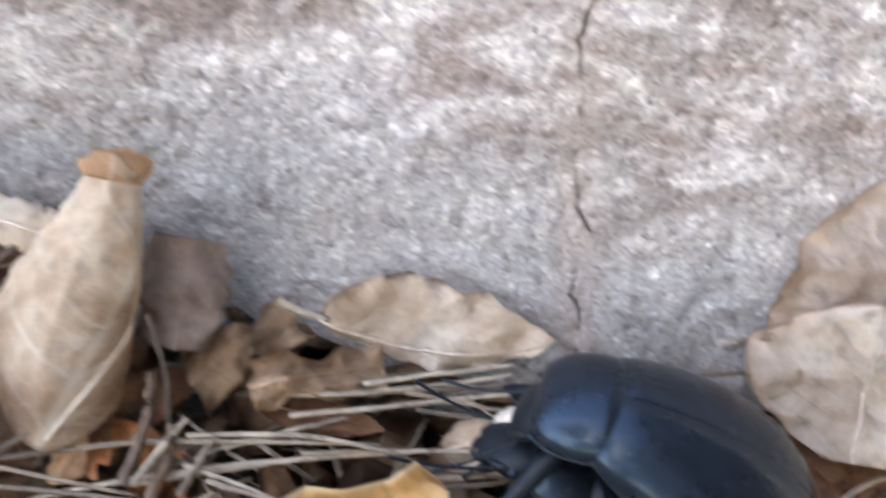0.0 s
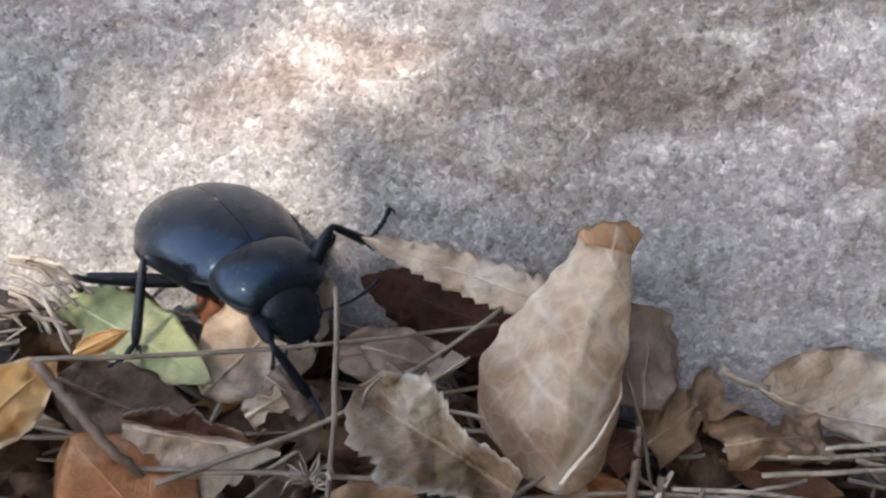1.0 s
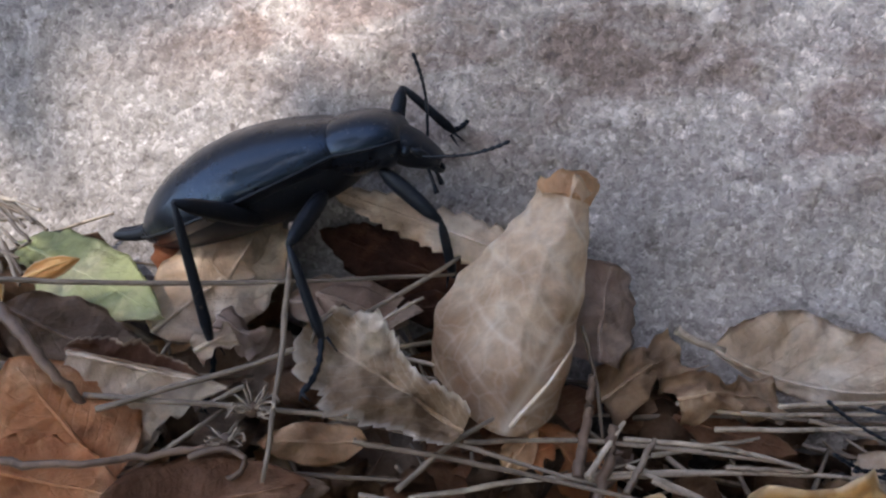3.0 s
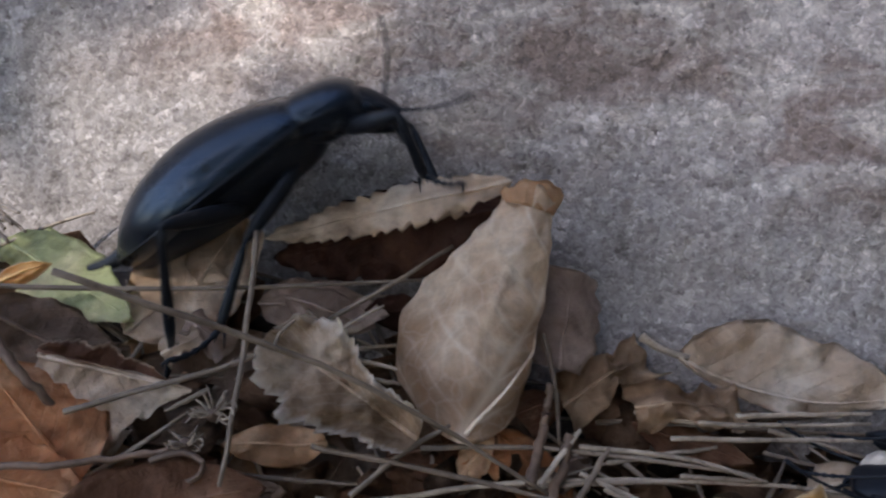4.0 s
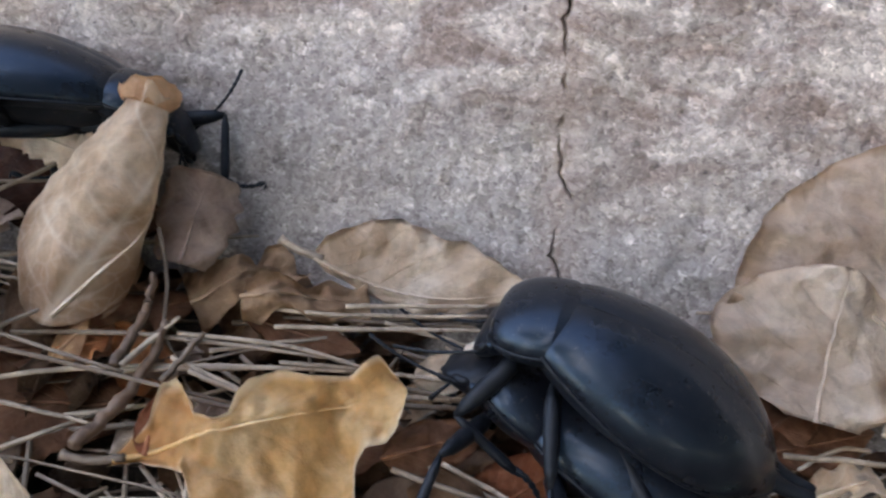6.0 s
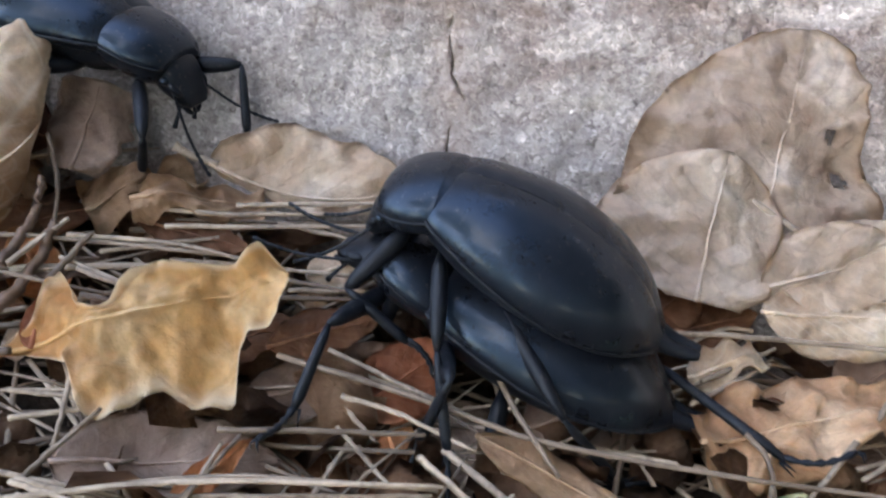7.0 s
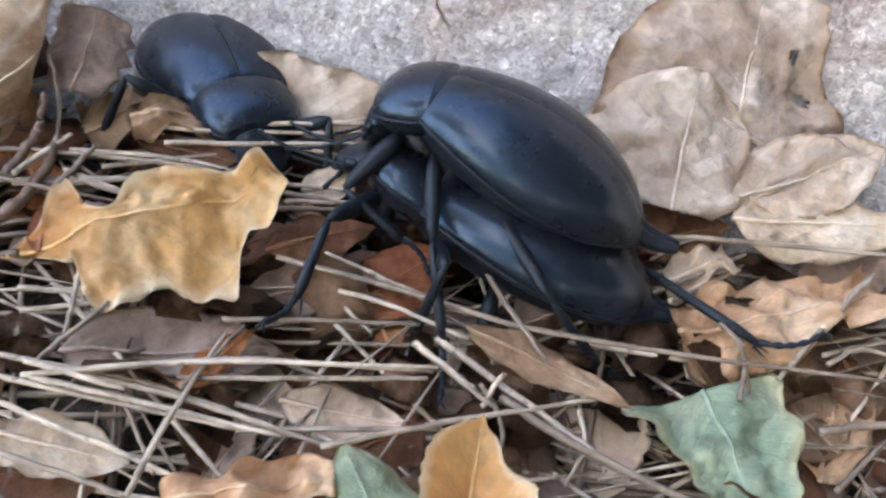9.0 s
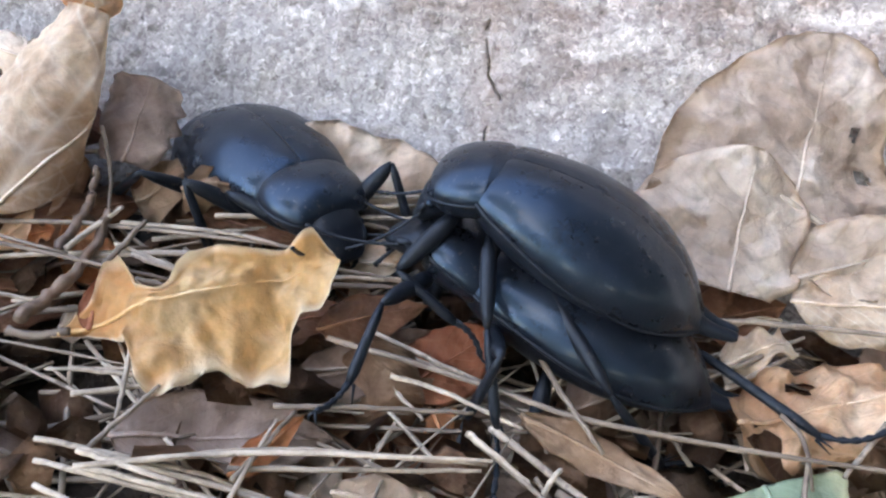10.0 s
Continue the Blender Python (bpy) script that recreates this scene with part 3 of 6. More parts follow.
    tube(b2, [spot(0.03 + 0.55 * u, 0.44 + 0.5 * u ** 1.1) + out * 0.00012 for u in (i / 13 for i in range(14))], [0.00022 - 0.00001 * i for i in range(14)], 6)
    part("midrib", b2, TAN, ob, "pale raised leaf midrib")
    return ob


def needle(points, radius, material=None, label="dry straw-coloured pine needle in the litter", name="pine_needle", category="pine needle", group="fallen pine needles", taper=0.35):
    rnd = random.Random(int(abs(points[0][0] * 1e5)) + 3)
    pts = bent(points, 12, rnd, radius * 0.12)
    o = pts[0].copy()
    bm = bmesh.new()
    if name == "twig":
        pts = bent(points, 26, rnd, radius * 0.14)
        o = pts[0].copy()
        tube(bm, [p - o for p in pts], [radius * (1 - 0.35 * i / 25) * (rnd.uniform(1.1, 1.25) if rnd.random() < 0.12 else rnd.uniform(0.9, 1.02)) * 0.75 for i in range(26)], 9)
    else:
        tube(bm, [p - o for p in pts], [0.72 * radius * (1 - taper * (i / 11) ** 2) for i in range(12)], 7)
    ob = link(name, bm, material or STRAW)
    ob.location = o
    return tagged(ob, label, category, group)


# ---- margins of the large leaves: knots of place along the blade and share of its length ----
OAK_EDGES = (((0, 0.03), (0.075, 0.08), (0.14, 0.10), (0.165, 0.16), (0.195, 0.22), (0.25, 0.22), (0.285, 0.16), (0.305, 0.08), (0.38, 0.043), (0.425, 0.05), (0.465, 0.115), (0.515, 0.148), (0.59, 0.16), (0.71, 0.113), (0.83, 0.095), (0.89, 0.114), (0.936, 0.13), (0.975, 0.06), (1, 0.012)),
             ((0, 0.027), (0.06, 0.018), (0.14, 0.055), (0.25, 0.105), (0.262, 0.17), (0.275, 0.26), (0.30, 0.31), (0.35, 0.325), (0.42, 0.31), (0.47, 0.28), (0.52, 0.27), (0.57, 0.32), (0.62, 0.365), (0.68, 0.375), (0.735, 0.395), (0.757, 0.37), (0.762, 0.30), (0.768, 0.22), (0.785, 0.18), (0.83, 0.15), (0.89, 0.15), (0.94, 0.125), (0.975, 0.08), (1, 0.014)))
BACK_EDGES = (((0, 0.1), (0.1, 0.35), (0.2, 0.57), (0.32, 0.573), (0.52, 0.55), (0.69, 0.464), (0.84, 0.33), (0.93, 0.21), (0.98, 0.11), (1, 0.02)),
              ((0, 0.1), (0.1, 0.35), (0.2, 0.5), (0.286, 0.55), (0.38, 0.46), (0.48, 0.37), (0.58, 0.29), (0.69, 0.27), (0.82, 0.25), (0.92, 0.19), (0.98, 0.1), (1, 0.02)))
FRONT_EDGES = (((0, 0.2), (0.11, 0.40), (0.3, 0.68), (0.447, 0.757), (0.66, 0.68), (0.82, 0.52), (0.92, 0.34), (0.97, 0.2), (1, 0.03)),
               ((0, 0.3), (0.135, 0.45), (0.4, 0.5), (0.7, 0.45), (0.85, 0.34), (0.95, 0.2), (1, 0.03)))

CUP_EDGES = (((0, 0.10), (0.1, 0.15), (0.25, 0.20), (0.45, 0.29), (0.65, 0.34), (0.82, 0.27), (0.94, 0.15), (1, 0.03)),
             ((0, 0.10), (0.1, 0.14), (0.3, 0.13), (0.45, 0.16), (0.6, 0.24), (0.75, 0.26), (0.9, 0.17), (1, 0.03)))
FOLDED_EDGES = (((0, 0.02), (0.3, 0.03), (0.6, 0.035), (0.85, 0.03), (1, 0.01)), ((0, 0.16), (0.1, 0.34), (0.25, 0.50), (0.45, 0.58), (0.6, 0.50), (0.72, 0.27), (0.85, 0.12), (1, 0.015)))
TURNED_EDGES = (((0, 0.05), (0.12, 0.13), (0.25, 0.15), (0.45, 0.17), (0.65, 0.13), (0.85, 0.07), (1, 0.01)), ((0, 0.02), (0.3, 0.06), (0.6, 0.06), (0.85, 0.04), (1, 0.01)))
JADE_EDGES = (((0, 0.50), (0.05, 0.52), (0.2, 0.50), (0.5, 0.44), (0.8, 0.31), (1, 0.08)), ((0, 0.58), (0.04, 0.58), (0.2, 0.46), (0.5, 0.34), (0.8, 0.24), (1, 0.06)))
OVAL_EDGES = (((0, 0.03), (0.05, 0.13), (0.12, 0.20), (0.25, 0.285), (0.38, 0.33), (0.46, 0.32), (0.54, 0.275), (0.66, 0.275), (0.8, 0.19), (0.92, 0.085), (1, 0.01)), ((0, 0.02), (0.2, 0.05), (0.5, 0.08), (0.8, 0.06), (1, 0.01)))
BLUNT_EDGES = (((0, 0.25), (0.2, 0.36), (0.5, 0.42), (0.8, 0.44), (0.93, 0.40), (1, 0.30)), ((0, 0.25), (0.25, 0.38), (0.55, 0.44), (0.8, 0.42), (0.92, 0.36), (1, 0.28)))


# ---- single leaves ----
rolled_leaf((0.0055, 0.0640, 0.0159), (0.0104, 0.0763, 0.0342))
leaf("dry_leaf", (0.0137, 0.07, 0.0181), (0.0157, 0.0765, 0.0258), (0.25, -0.75, 0.60), 0.0075, MAUVE, "broad", curl=70, wave=0.0011, twist=14, seed=4, ragged=0.2, edges=BLUNT_EDGES,
     label="grey-brown dry leaf behind the rolled leaf")
leaf("dry_leaf", (0.0266, 0.0742, 0.0174), (0.0490, 0.0712, 0.0160), (-0.13, -0.92, 0.37), 0.0113, PALE, "oval", curl=30, fold=6, bend=0.03, wave=0.0009, twist=-14, sweep=0.11, stem=0.004, seed=5, nu=44, nv=22, ragged=0.06, edges=OVAL_EDGES,
     label="pale tan oval leaf with a curved stalk against the rock")
leaf("oak_leaf", (0.0127, 0.0519, 0.0083), (0.0377, 0.0557, 0.0139), (-0.04, -0.72, 0.69), 0.0162, YELLOW, "oak", curl=-16, bend=0.02, wave=0.0015, stem=0.0045, twist=6, seed=6, nu=96, nv=30, ragged=0.03, edge_lift=0.05, edges=OAK_EDGES,
     label="golden yellow lobed oak leaf lying on pine needles")
leaf("dry_leaf", (0.0813, 0.0641, 0.0081), (0.0871, 0.0752, 0.0309), (-0.07, -0.89, 0.45), 0.0279, TAUPE, "broad", curl=10, wave=0.0015, seed=7, nu=56, nv=36, ragged=0.03, edges=BACK_EDGES, hole=[(0.47, 0.16, 0.028), (0.27, 0.12, 0.03), (0.62, 0.22, 0.025)],
     label="large crinkled grey-brown leaf leaning on the rock")
leaf("dry_leaf", (0.0751, 0.0610, 0.0082), (0.0787, 0.0689, 0.0203), (-0.04, -0.83, 0.56), 0.0240, FAWN, "broad", curl=18, fold=6, wave=0.0015, seed=8, nu=40, nv=26, ragged=0.04, edges=FRONT_EDGES,
     label="large pale crinkled leaf with fine dark veins leaning on the rock")
leaf("dry_leaf", (0.0813, 0.0622, 0.0089), (0.0966, 0.0650, 0.0119), (0.09, -0.92, 0.39), 0.0093, FAWN, "oval", curl=14, wave=0.0013, seed=88, ragged=0.08,
     label="pale torn leaf with thin dark veins on the rock")
leaf("dry_leaf", (0.0835, 0.0623, 0.0088), (0.0979, 0.0649, 0.0135), (-0.11, -0.68, 0.72), 0.0093, PALE, "oval", curl=20, wave=0.0009, seed=9,
     label="pale curled dry leaf at the foot of the rock")
leaf("dry_leaf", (0.0811, 0.0607, 0.0070), (0.0995, 0.0594, 0.0066), (-0.04, -0.70, 0.72), 0.0085, TAN, "oval", curl=60, fold=8, bend=0.05, seed=10,
     label="pale cream dry leaf with a raised midrib")
leaf("dry_leaf", (0.0730, 0.0489, 0.0007), (0.0953, 0.0541, 0.0020), (0.09, -0.57, 0.82), 0.0111, BUFF, "piece", curl=40, wave=0.0026, seed=11, hole=[(0.38, 0.80, 0.07)],
     label="crumpled orange-buff leaf with a torn hole")
leaf("green_leaf", (0.0748, 0.0445, -0.002), (0.0771, 0.0335, -0.0089), (0.02, -0.53, 0.85), 0.0140, JADE, "broad", curl=0, fold=3, bend=0.05, wave=0.0013, seed=12, nu=50, nv=26, edge_lift=0.16, ragged=0.10, edges=JADE_EDGES,
     label="blue-green fresh leaf with a curled corner among needles")
leaf("dry_leaf", (0.0530, 0.0290, -0.0034), (0.0547, 0.0378, 0.0006), (0.10, -0.66, 0.74), 0.0100, YELLOW, "broad", curl=0, fold=-38, wave=0.0010, seed=13, edges=(((0, 0.42), (0.35, 0.46), (0.6, 0.38), (0.85, 0.16), (1, 0.02)), ((0, 0.5), (0.3, 0.42), (0.5, 0.24), (0.8, 0.12), (1, 0.02))),
     label="folded amber leaf with a pale edge among needles")
leaf("green_leaf", (0.0490, 0.0262, -0.0058), (0.0436, 0.0354, -0.0000), (0.13, -0.65, 0.75), 0.0078, JADE, "oval", curl=30, fold=12, seed=14,
     label="pointed green leaf with a pale midrib among needles")
leaf("dry_leaf", (0.0308, 0.0309, -0.0022), (0.0432, 0.0331, -0.0017), (0.07, -0.55, 0.83), 0.0056, BUFF, "piece", curl=45, wave=0.0026, seed=15,
     label="crumpled pinkish leaf on the litter")
leaf("dry_leaf", (0.0539, 0.0478, 0.0032), (0.0680, 0.0414, -0.0017), (-0.00, -0.61, 0.79), 0.0040, UMBER, "lance", curl=80, bend=-0.04, seed=16,
     label="narrow curled brown leaf among needles")
leaf("dry_leaf", (0.0195, 0.0437, 0.0034), (0.0377, 0.0459, 0.0020), (0.13, -0.57, 0.81), 0.0089, MAUVE, "oval", curl=15, seed=17,
     label="flat grey-brown leaf under the oak leaf")
leaf("dry_leaf", (0.0380, 0.0410, -0.0000), (0.0485, 0.0392, -0.0011), (-0.00, -0.53, 0.85), 0.0050, PALE, "oval", curl=25, seed=18,
     label="flat pale brown leaf under needles")
leaf("dry_leaf", (0.0435, 0.0510, 0.0033), (0.0520, 0.0562, 0.0064), (0.11, -0.62, 0.78), 0.0076, RUST, "oval", curl=35, seed=19,
     label="rust-red leaf under the mating beetles")
leaf("dry_leaf", (0.0354, 0.0541, 0.0076), (0.0457, 0.0580, 0.0084), (0.18, -0.63, 0.76), 0.0051, BROWN, "lance", curl=70, seed=20,
     label="folded brown leaf among needles")
leaf("dry_leaf", (0.0333, 0.0505, 0.0044), (0.0444, 0.0535, 0.0052), (0.10, -0.58, 0.81), 0.0060, GREYBROWN, "oval", curl=25, seed=21,
     label="brown leaf half under needles")
leaf("dry_leaf", (0.0299, 0.0402, 0.0019), (0.0354, 0.0467, 0.0038), (0.30, -0.50, 0.81), 0.0028, ORANGE, "lance", curl=60, seed=22,
     label="narrow orange-brown leaf strip")
leaf("green_leaf", (-0.0476, 0.0835, 0.0230), (-0.0274, 0.0682, 0.0233), (-0.33, -0.42, 0.85), 0.0087, GREEN, "oval", curl=40, bend=0.05, seed=23,
     label="pale yellow-green curled leaf by the rock")
leaf("dry_leaf", (-0.0387, 0.0662, 0.0279), (-0.0340, 0.0681, 0.0291), (0.18, -0.79, 0.59), 0.0023, YELLOW, "lance", curl=100, seed=24,
     label="small curled yellow leaf beside a green one")
leaf("dry_leaf", (-0.0418, 0.0677, 0.0239), (-0.0269, 0.0652, 0.0180), (0.21, -0.59, 0.78), 0.0085, GREYBROWN, "oval", curl=25, seed=25,
     label="dull grey-brown leaf in the litter")
leaf("dry_leaf", (-0.0344, 0.0632, 0.0226), (-0.0221, 0.0628, 0.0201), (0.10, -0.80, 0.58), 0.0043, EDGED, "serrate", curl=0, bend=0.02, seed=26, nu=84, ragged=0.3, teeth=17, edges=TURNED_EDGES,
     label="brown turned-up half of a folded serrated leaf")
leaf("dry_leaf", (-0.0338, 0.0625, 0.0227), (-0.02, 0.0618, 0.0199), (0.12, -0.82, 0.56), 0.0086, PALE, "serrate", curl=0, bend=0.03, wave=0.0010, seed=27, nu=84, nv=22, ragged=0.3, teeth=14, bite=0.14, edges=FOLDED_EDGES,
     label="pale underside of a folded serrated leaf")
leaf("dry_leaf", (-0.0280, 0.0544, 0.0153), (-0.0378, 0.0603, 0.0234), (0.27, -0.59, 0.76), 0.0120, ORANGE, "oval", curl=25, fold=8, seed=28,
     label="large orange-brown leaf with a ridged midrib")
leaf("dry_leaf", (-0.0392, 0.0532, 0.0177), (-0.0262, 0.0522, 0.0157), (0.09, -0.53, 0.84), 0.0083, ORANGE, "oval", curl=35, seed=29,
     label="orange-brown leaf in the litter")
leaf("dry_leaf", (-0.0236, 0.0654, 0.0212), (-0.0203, 0.0666, 0.0227), (0.01, -0.80, 0.59), 0.0031, PALE, "piece", curl=20, seed=30,
     label="small pale shard of a dry leaf")
leaf("dry_leaf", (-0.0289, 0.0693, 0.0209), (-0.0176, 0.0807, 0.0268), (0.31, -0.66, 0.68), 0.0109, PALE, "oval", curl=25, wave=0.0014, seed=31,
     label="pale pinkish-brown leaf leaning on the rock")
leaf("dry_leaf", (-0.0267, 0.0765, 0.0217), (-0.0312, 0.0833, 0.0272), (0.22, -0.52, 0.83), 0.0058, RUST, "oval", curl=30, seed=32,
     label="rust-orange leaf by the rock")
leaf("dry_leaf", (-0.0246, 0.0800, 0.0201), (-0.0201, 0.0842, 0.0268), (0.14, -0.88, 0.45), 0.0068, PALE, "piece", curl=20, seed=33,
     label="pale leaf piece by the rock")
lifted_leaf = leaf("serrated_leaf", (0.0098, 0.0757, 0.0196), (-0.0147, 0.0828, 0.0259), (-0.04, -0.73, 0.68), 0.0113, DARK, "oval", curl=25, fold=4, seed=34, nu=80, teeth=15,
     label="dark brown serrated leaf with a pale back leaning on the rock")
lifted_back = leaf("serrated_leaf", (0.0110, 0.0731, 0.0257), (-0.0140, 0.0802, 0.0322), (-0.08, -0.81, 0.58), 0.0054, PALE, "oval", curl=30, seed=35, nu=90, teeth=15, bite=0.34,
     label="pale serrated back of a leaf against the rock")
leaf("curled_leaf", (0.0007, 0.059, 0.0178), (-0.0134, 0.0662, 0.0235), (0.16, -0.78, 0.60), 0.0075, CUP, "oval", curl=0, fold=-42, bend=-0.05, wave=0.0018, twist=10, edge_lift=0.10, ragged=0.2, seed=36, nu=84, nv=26, edges=CUP_EDGES, teeth=15, bite=0.16,
     label="pale brown curled leaf with a serrated edge")
leaf("dry_leaf", (-0.0079, 0.0619, 0.0143), (-0.0175, 0.0605, 0.0149), (0.14, -0.58, 0.80), 0.0041, BUFF, "oval", curl=50, seed=37,
     label="rounded tan leaf under needles")
# dark blade added for the shade in a hollow of the litter
leaf("dry_leaf", (-0.0000, 0.0757, 0.0208), (-0.0058, 0.0742, 0.0215), (0.25, -0.67, 0.70), 0.0040, DARK, "oval", curl=40, seed=38,
     label="dark brown blade standing in for a shaded hollow of the litter")
leaf("dry_leaf", (-0.0138, 0.0747, 0.0222), (-0.0045, 0.0729, 0.0203), (0.02, -0.68, 0.73), 0.0046, MAUVE, "oval", curl=30, seed=39,
     label="grey-brown leaf in the litter")
leaf("dry_leaf", (0.0150, 0.0688, 0.0152), (0.0238, 0.0766, 0.0157), (0.31, -0.41, 0.86), 0.0064, UMBER, "piece", curl=35, wave=0.0026, seed=40,
     label="crumpled tan leaf at the foot of the rock")
leaf("dry_leaf", (0.0207, 0.0678, 0.0145), (0.0327, 0.0697, 0.0153), (0.05, -0.63, 0.78), 0.0061, UMBER, "piece", curl=40, wave=0.0026, seed=41,
     label="crumpled brown leaf below the pale leaf")
leaf("dry_leaf", (0.0210, 0.0665, 0.0145), (0.0326, 0.0643, 0.0121), (0.04, -0.62, 0.78), 0.0038, BROWN, "serrate", curl=50, seed=42,
     label="brown curled leaf edge over a dark hollow")
leaf("dry_leaf", (-0.0481, 0.0610, 0.0220), (-0.0405, 0.0664, 0.0272), (0.21, -0.81, 0.54), 0.0069, YELLOW, "oval", curl=60, wave=0.0016, seed=43,
     label="crumpled bright yellow leaf on the litter")
leaf("dry_leaf", (-0.0276, 0.0499, 0.0159), (-0.0117, 0.0540, 0.0161), (0.14, -0.57, 0.81), 0.0080, BROWN, "oval", curl=30, seed=44,
     label="brown leaf on the litter")
leaf("dry_leaf", (-0.0293, 0.0525, 0.0152), (-0.0102, 0.0552, 0.0144), (0.12, -0.56, 0.82), 0.0058, GREYBROWN, "oval", curl=30, seed=45,
     label="grey-brown leaf on the litter")
leaf("dry_leaf", (0.0048, 0.0606, 0.0131), (0.0092, 0.0621, 0.0142), (0.06, -0.67, 0.74), 0.0042, ORANGE, "oak", curl=20, seed=46,
     label="small orange-brown lobed leaf")
leaf("dry_leaf", (0.0152, 0.0525, 0.0085), (0.0152, 0.0574, 0.0115), (0.31, -0.50, 0.81), 0.0030, RUST, "oval", curl=60, seed=47,
     label="rust-brown curled leaf by the oak leaf")
leaf("dry_leaf", (0.0377, 0.0631, 0.0100), (0.0441, 0.0648, 0.0109), (0.09, -0.68, 0.72), 0.0044, TAN, "oval", curl=30, seed=48,
     label="tan leaf behind the mating beetles")
leaf("dry_leaf", (0.0714, 0.0625, 0.0055), (0.0766, 0.0647, 0.0087), (-0.13, -0.72, 0.68), 0.0062, BROWN, "oval", curl=40, seed=49,
     label="dark brown leaf under the large pale leaf")
leaf("dry_leaf", (0.0742, 0.0567, 0.0027), (0.0811, 0.0589, 0.0037), (0.07, -0.58, 0.81), 0.0048, TAN, "piece", curl=30, wave=0.0014, seed=50,
     label="crumpled pale leaf piece")
leaf("dry_leaf", (0.0158, 0.0365, 0.0010), (0.0273, 0.0348, -0.0012), (0.08, -0.52, 0.85), 0.0052, TAN, "oval", curl=25, seed=51,
     label="tan leaf under needles")
leaf("dry_leaf", (0.0045, 0.0597, 0.0128), (0.0076, 0.0628, 0.0152), (0.00, -0.60, 0.80), 0.0031, BUFF, "lance", curl=30, seed=52,
     label="small pointed tan leaf")
leaf("dry_leaf", (-0.0222, 0.0732, 0.0247), (-0.0197, 0.0826, 0.0282), (0.55, -0.42, 0.72), 0.0057, PALE, "oval", curl=25, seed=53, wave=0.0014,
     label="pale beige leaf leaning against the rock")
leaf("dry_leaf", (-0.0169, 0.0742, 0.0224), (-0.0032, 0.0739, 0.0210), (0.06, -0.69, 0.72), 0.0064, MAUVE, "oval", curl=35, seed=55, wave=0.0014,
     label="dull beige-brown leaf under a long needle")
leaf("dry_leaf", (-0.0226, 0.0699, 0.0222), (-0.0180, 0.0676, 0.0207), (0.02, -0.53, 0.85), 0.0036, MAUVE, "piece", curl=35, seed=56, wave=0.0014,
     label="pinkish brown leaf piece in the litter")
leaf("dry_leaf", (0.0880, 0.0560, 0.0007), (0.0994, 0.0617, 0.0026), (0.11, -0.49, 0.86), 0.0071, MAUVE, "oval", curl=25, seed=57,
     label="dull brown leaf at the foot of the rock")
leaf("dry_leaf", (0.0710, 0.0605, 0.0047), (0.0823, 0.0638, 0.0051), (0.15, -0.59, 0.79), 0.0061, BROWN, "oval", curl=25, seed=58,
     label="brown leaf in shade under the large leaves")

# ---- single needles and twigs ----
needle([(-0.0407, 0.0636, 0.0291), (-0.0209, 0.0681, 0.0269), (-0.0001, 0.0747, 0.0250)], 0.00036)
needle([(-0.0152, 0.0708, 0.0318), (-0.0149, 0.0611, 0.0238), (-0.0153, 0.0529, 0.0170)], 0.00040)
needle([(-0.0301, 0.0580, 0.0200), (-0.0124, 0.0660, 0.0225), (0.0030, 0.0773, 0.0276)], 0.00040)
lifted_needle = needle([(-0.0317, 0.0596, 0.0203), (-0.0097, 0.0600, 0.0182), (0.0123, 0.0572, 0.0138)], 0.00036)
needle([(-0.0047, 0.0543, 0.0153), (0.0004, 0.0594, 0.0167), (0.0077, 0.0640, 0.0186)], 0.00036)
needle([(0.0121, 0.0702, 0.0221), (0.0134, 0.0671, 0.0177), (0.0138, 0.0633, 0.0141)], 0.00032)
needle([(0.0117, 0.0583, 0.0138), (0.0156, 0.0635, 0.0159)], 0.00043)
needle([(0.0209, 0.0660, 0.0163), (0.0294, 0.0661, 0.0152), (0.0446, 0.0684, 0.0142)], 0.00036)
needle([(0.0308, 0.0667, 0.0158), (0.0447, 0.0690, 0.0150)], 0.00036)
needle([(0.0155, 0.0627, 0.0146), (0.0251, 0.0630, 0.0135), (0.0329, 0.0618, 0.0121)], 0.00036)
needle([(0.0009, 0.0604, 0.0156), (0.0133, 0.0621, 0.0147), (0.0321, 0.0627, 0.0120)], 0.00036)
needle([(-0.0418, 0.0651, 0.0279), (-0.0345, 0.0598, 0.0233), (-0.0304, 0.0591, 0.0180)], 0.00075, TWIG, "brown twig in the litter", "twig", "twig", "fallen twigs")
needle([(0.0109, 0.0585, 0.0135), (0.0121, 0.0634, 0.0159), (0.0128, 0.0659, 0.0192)], 0.00075, TWIG, "forked brown twig among needles", "twig", "twig", "fallen twigs")
needle([(-0.0369, 0.0520, 0.0194), (-0.0291, 0.0526, 0.0187), (-0.0217, 0.0552, 0.0183), (-0.0180, 0.0572, 0.0177)], 0.00050, TWIG, "grey-brown twig in the litter", "twig", "twig", "fallen twigs")
needle([(-0.0237, 0.0561, 0.0159), (-0.0045, 0.0572, 0.0139)], 0.00036)
needle([(0.0345, 0.0675, 0.0136), (0.0442, 0.0660, 0.0118)], 0.00036)
needle([(0.0183, 0.0627, 0.0128), (0.0291, 0.0654, 0.0130)], 0.00036)
needle([(-0.0108, 0.0699, 0.0239), (-0.0085, 0.0683, 0.0224), (-0.0092, 0.0666, 0.0203)], 0.00036)
needle([(-0.0186, 0.0623, 0.0198), (-0.0217, 0.0597, 0.0192)], 0.00036)
needle([(-0.0452, 0.0753, 0.0284), (-0.0407, 0.0694, 0.0255)], 0.00036)
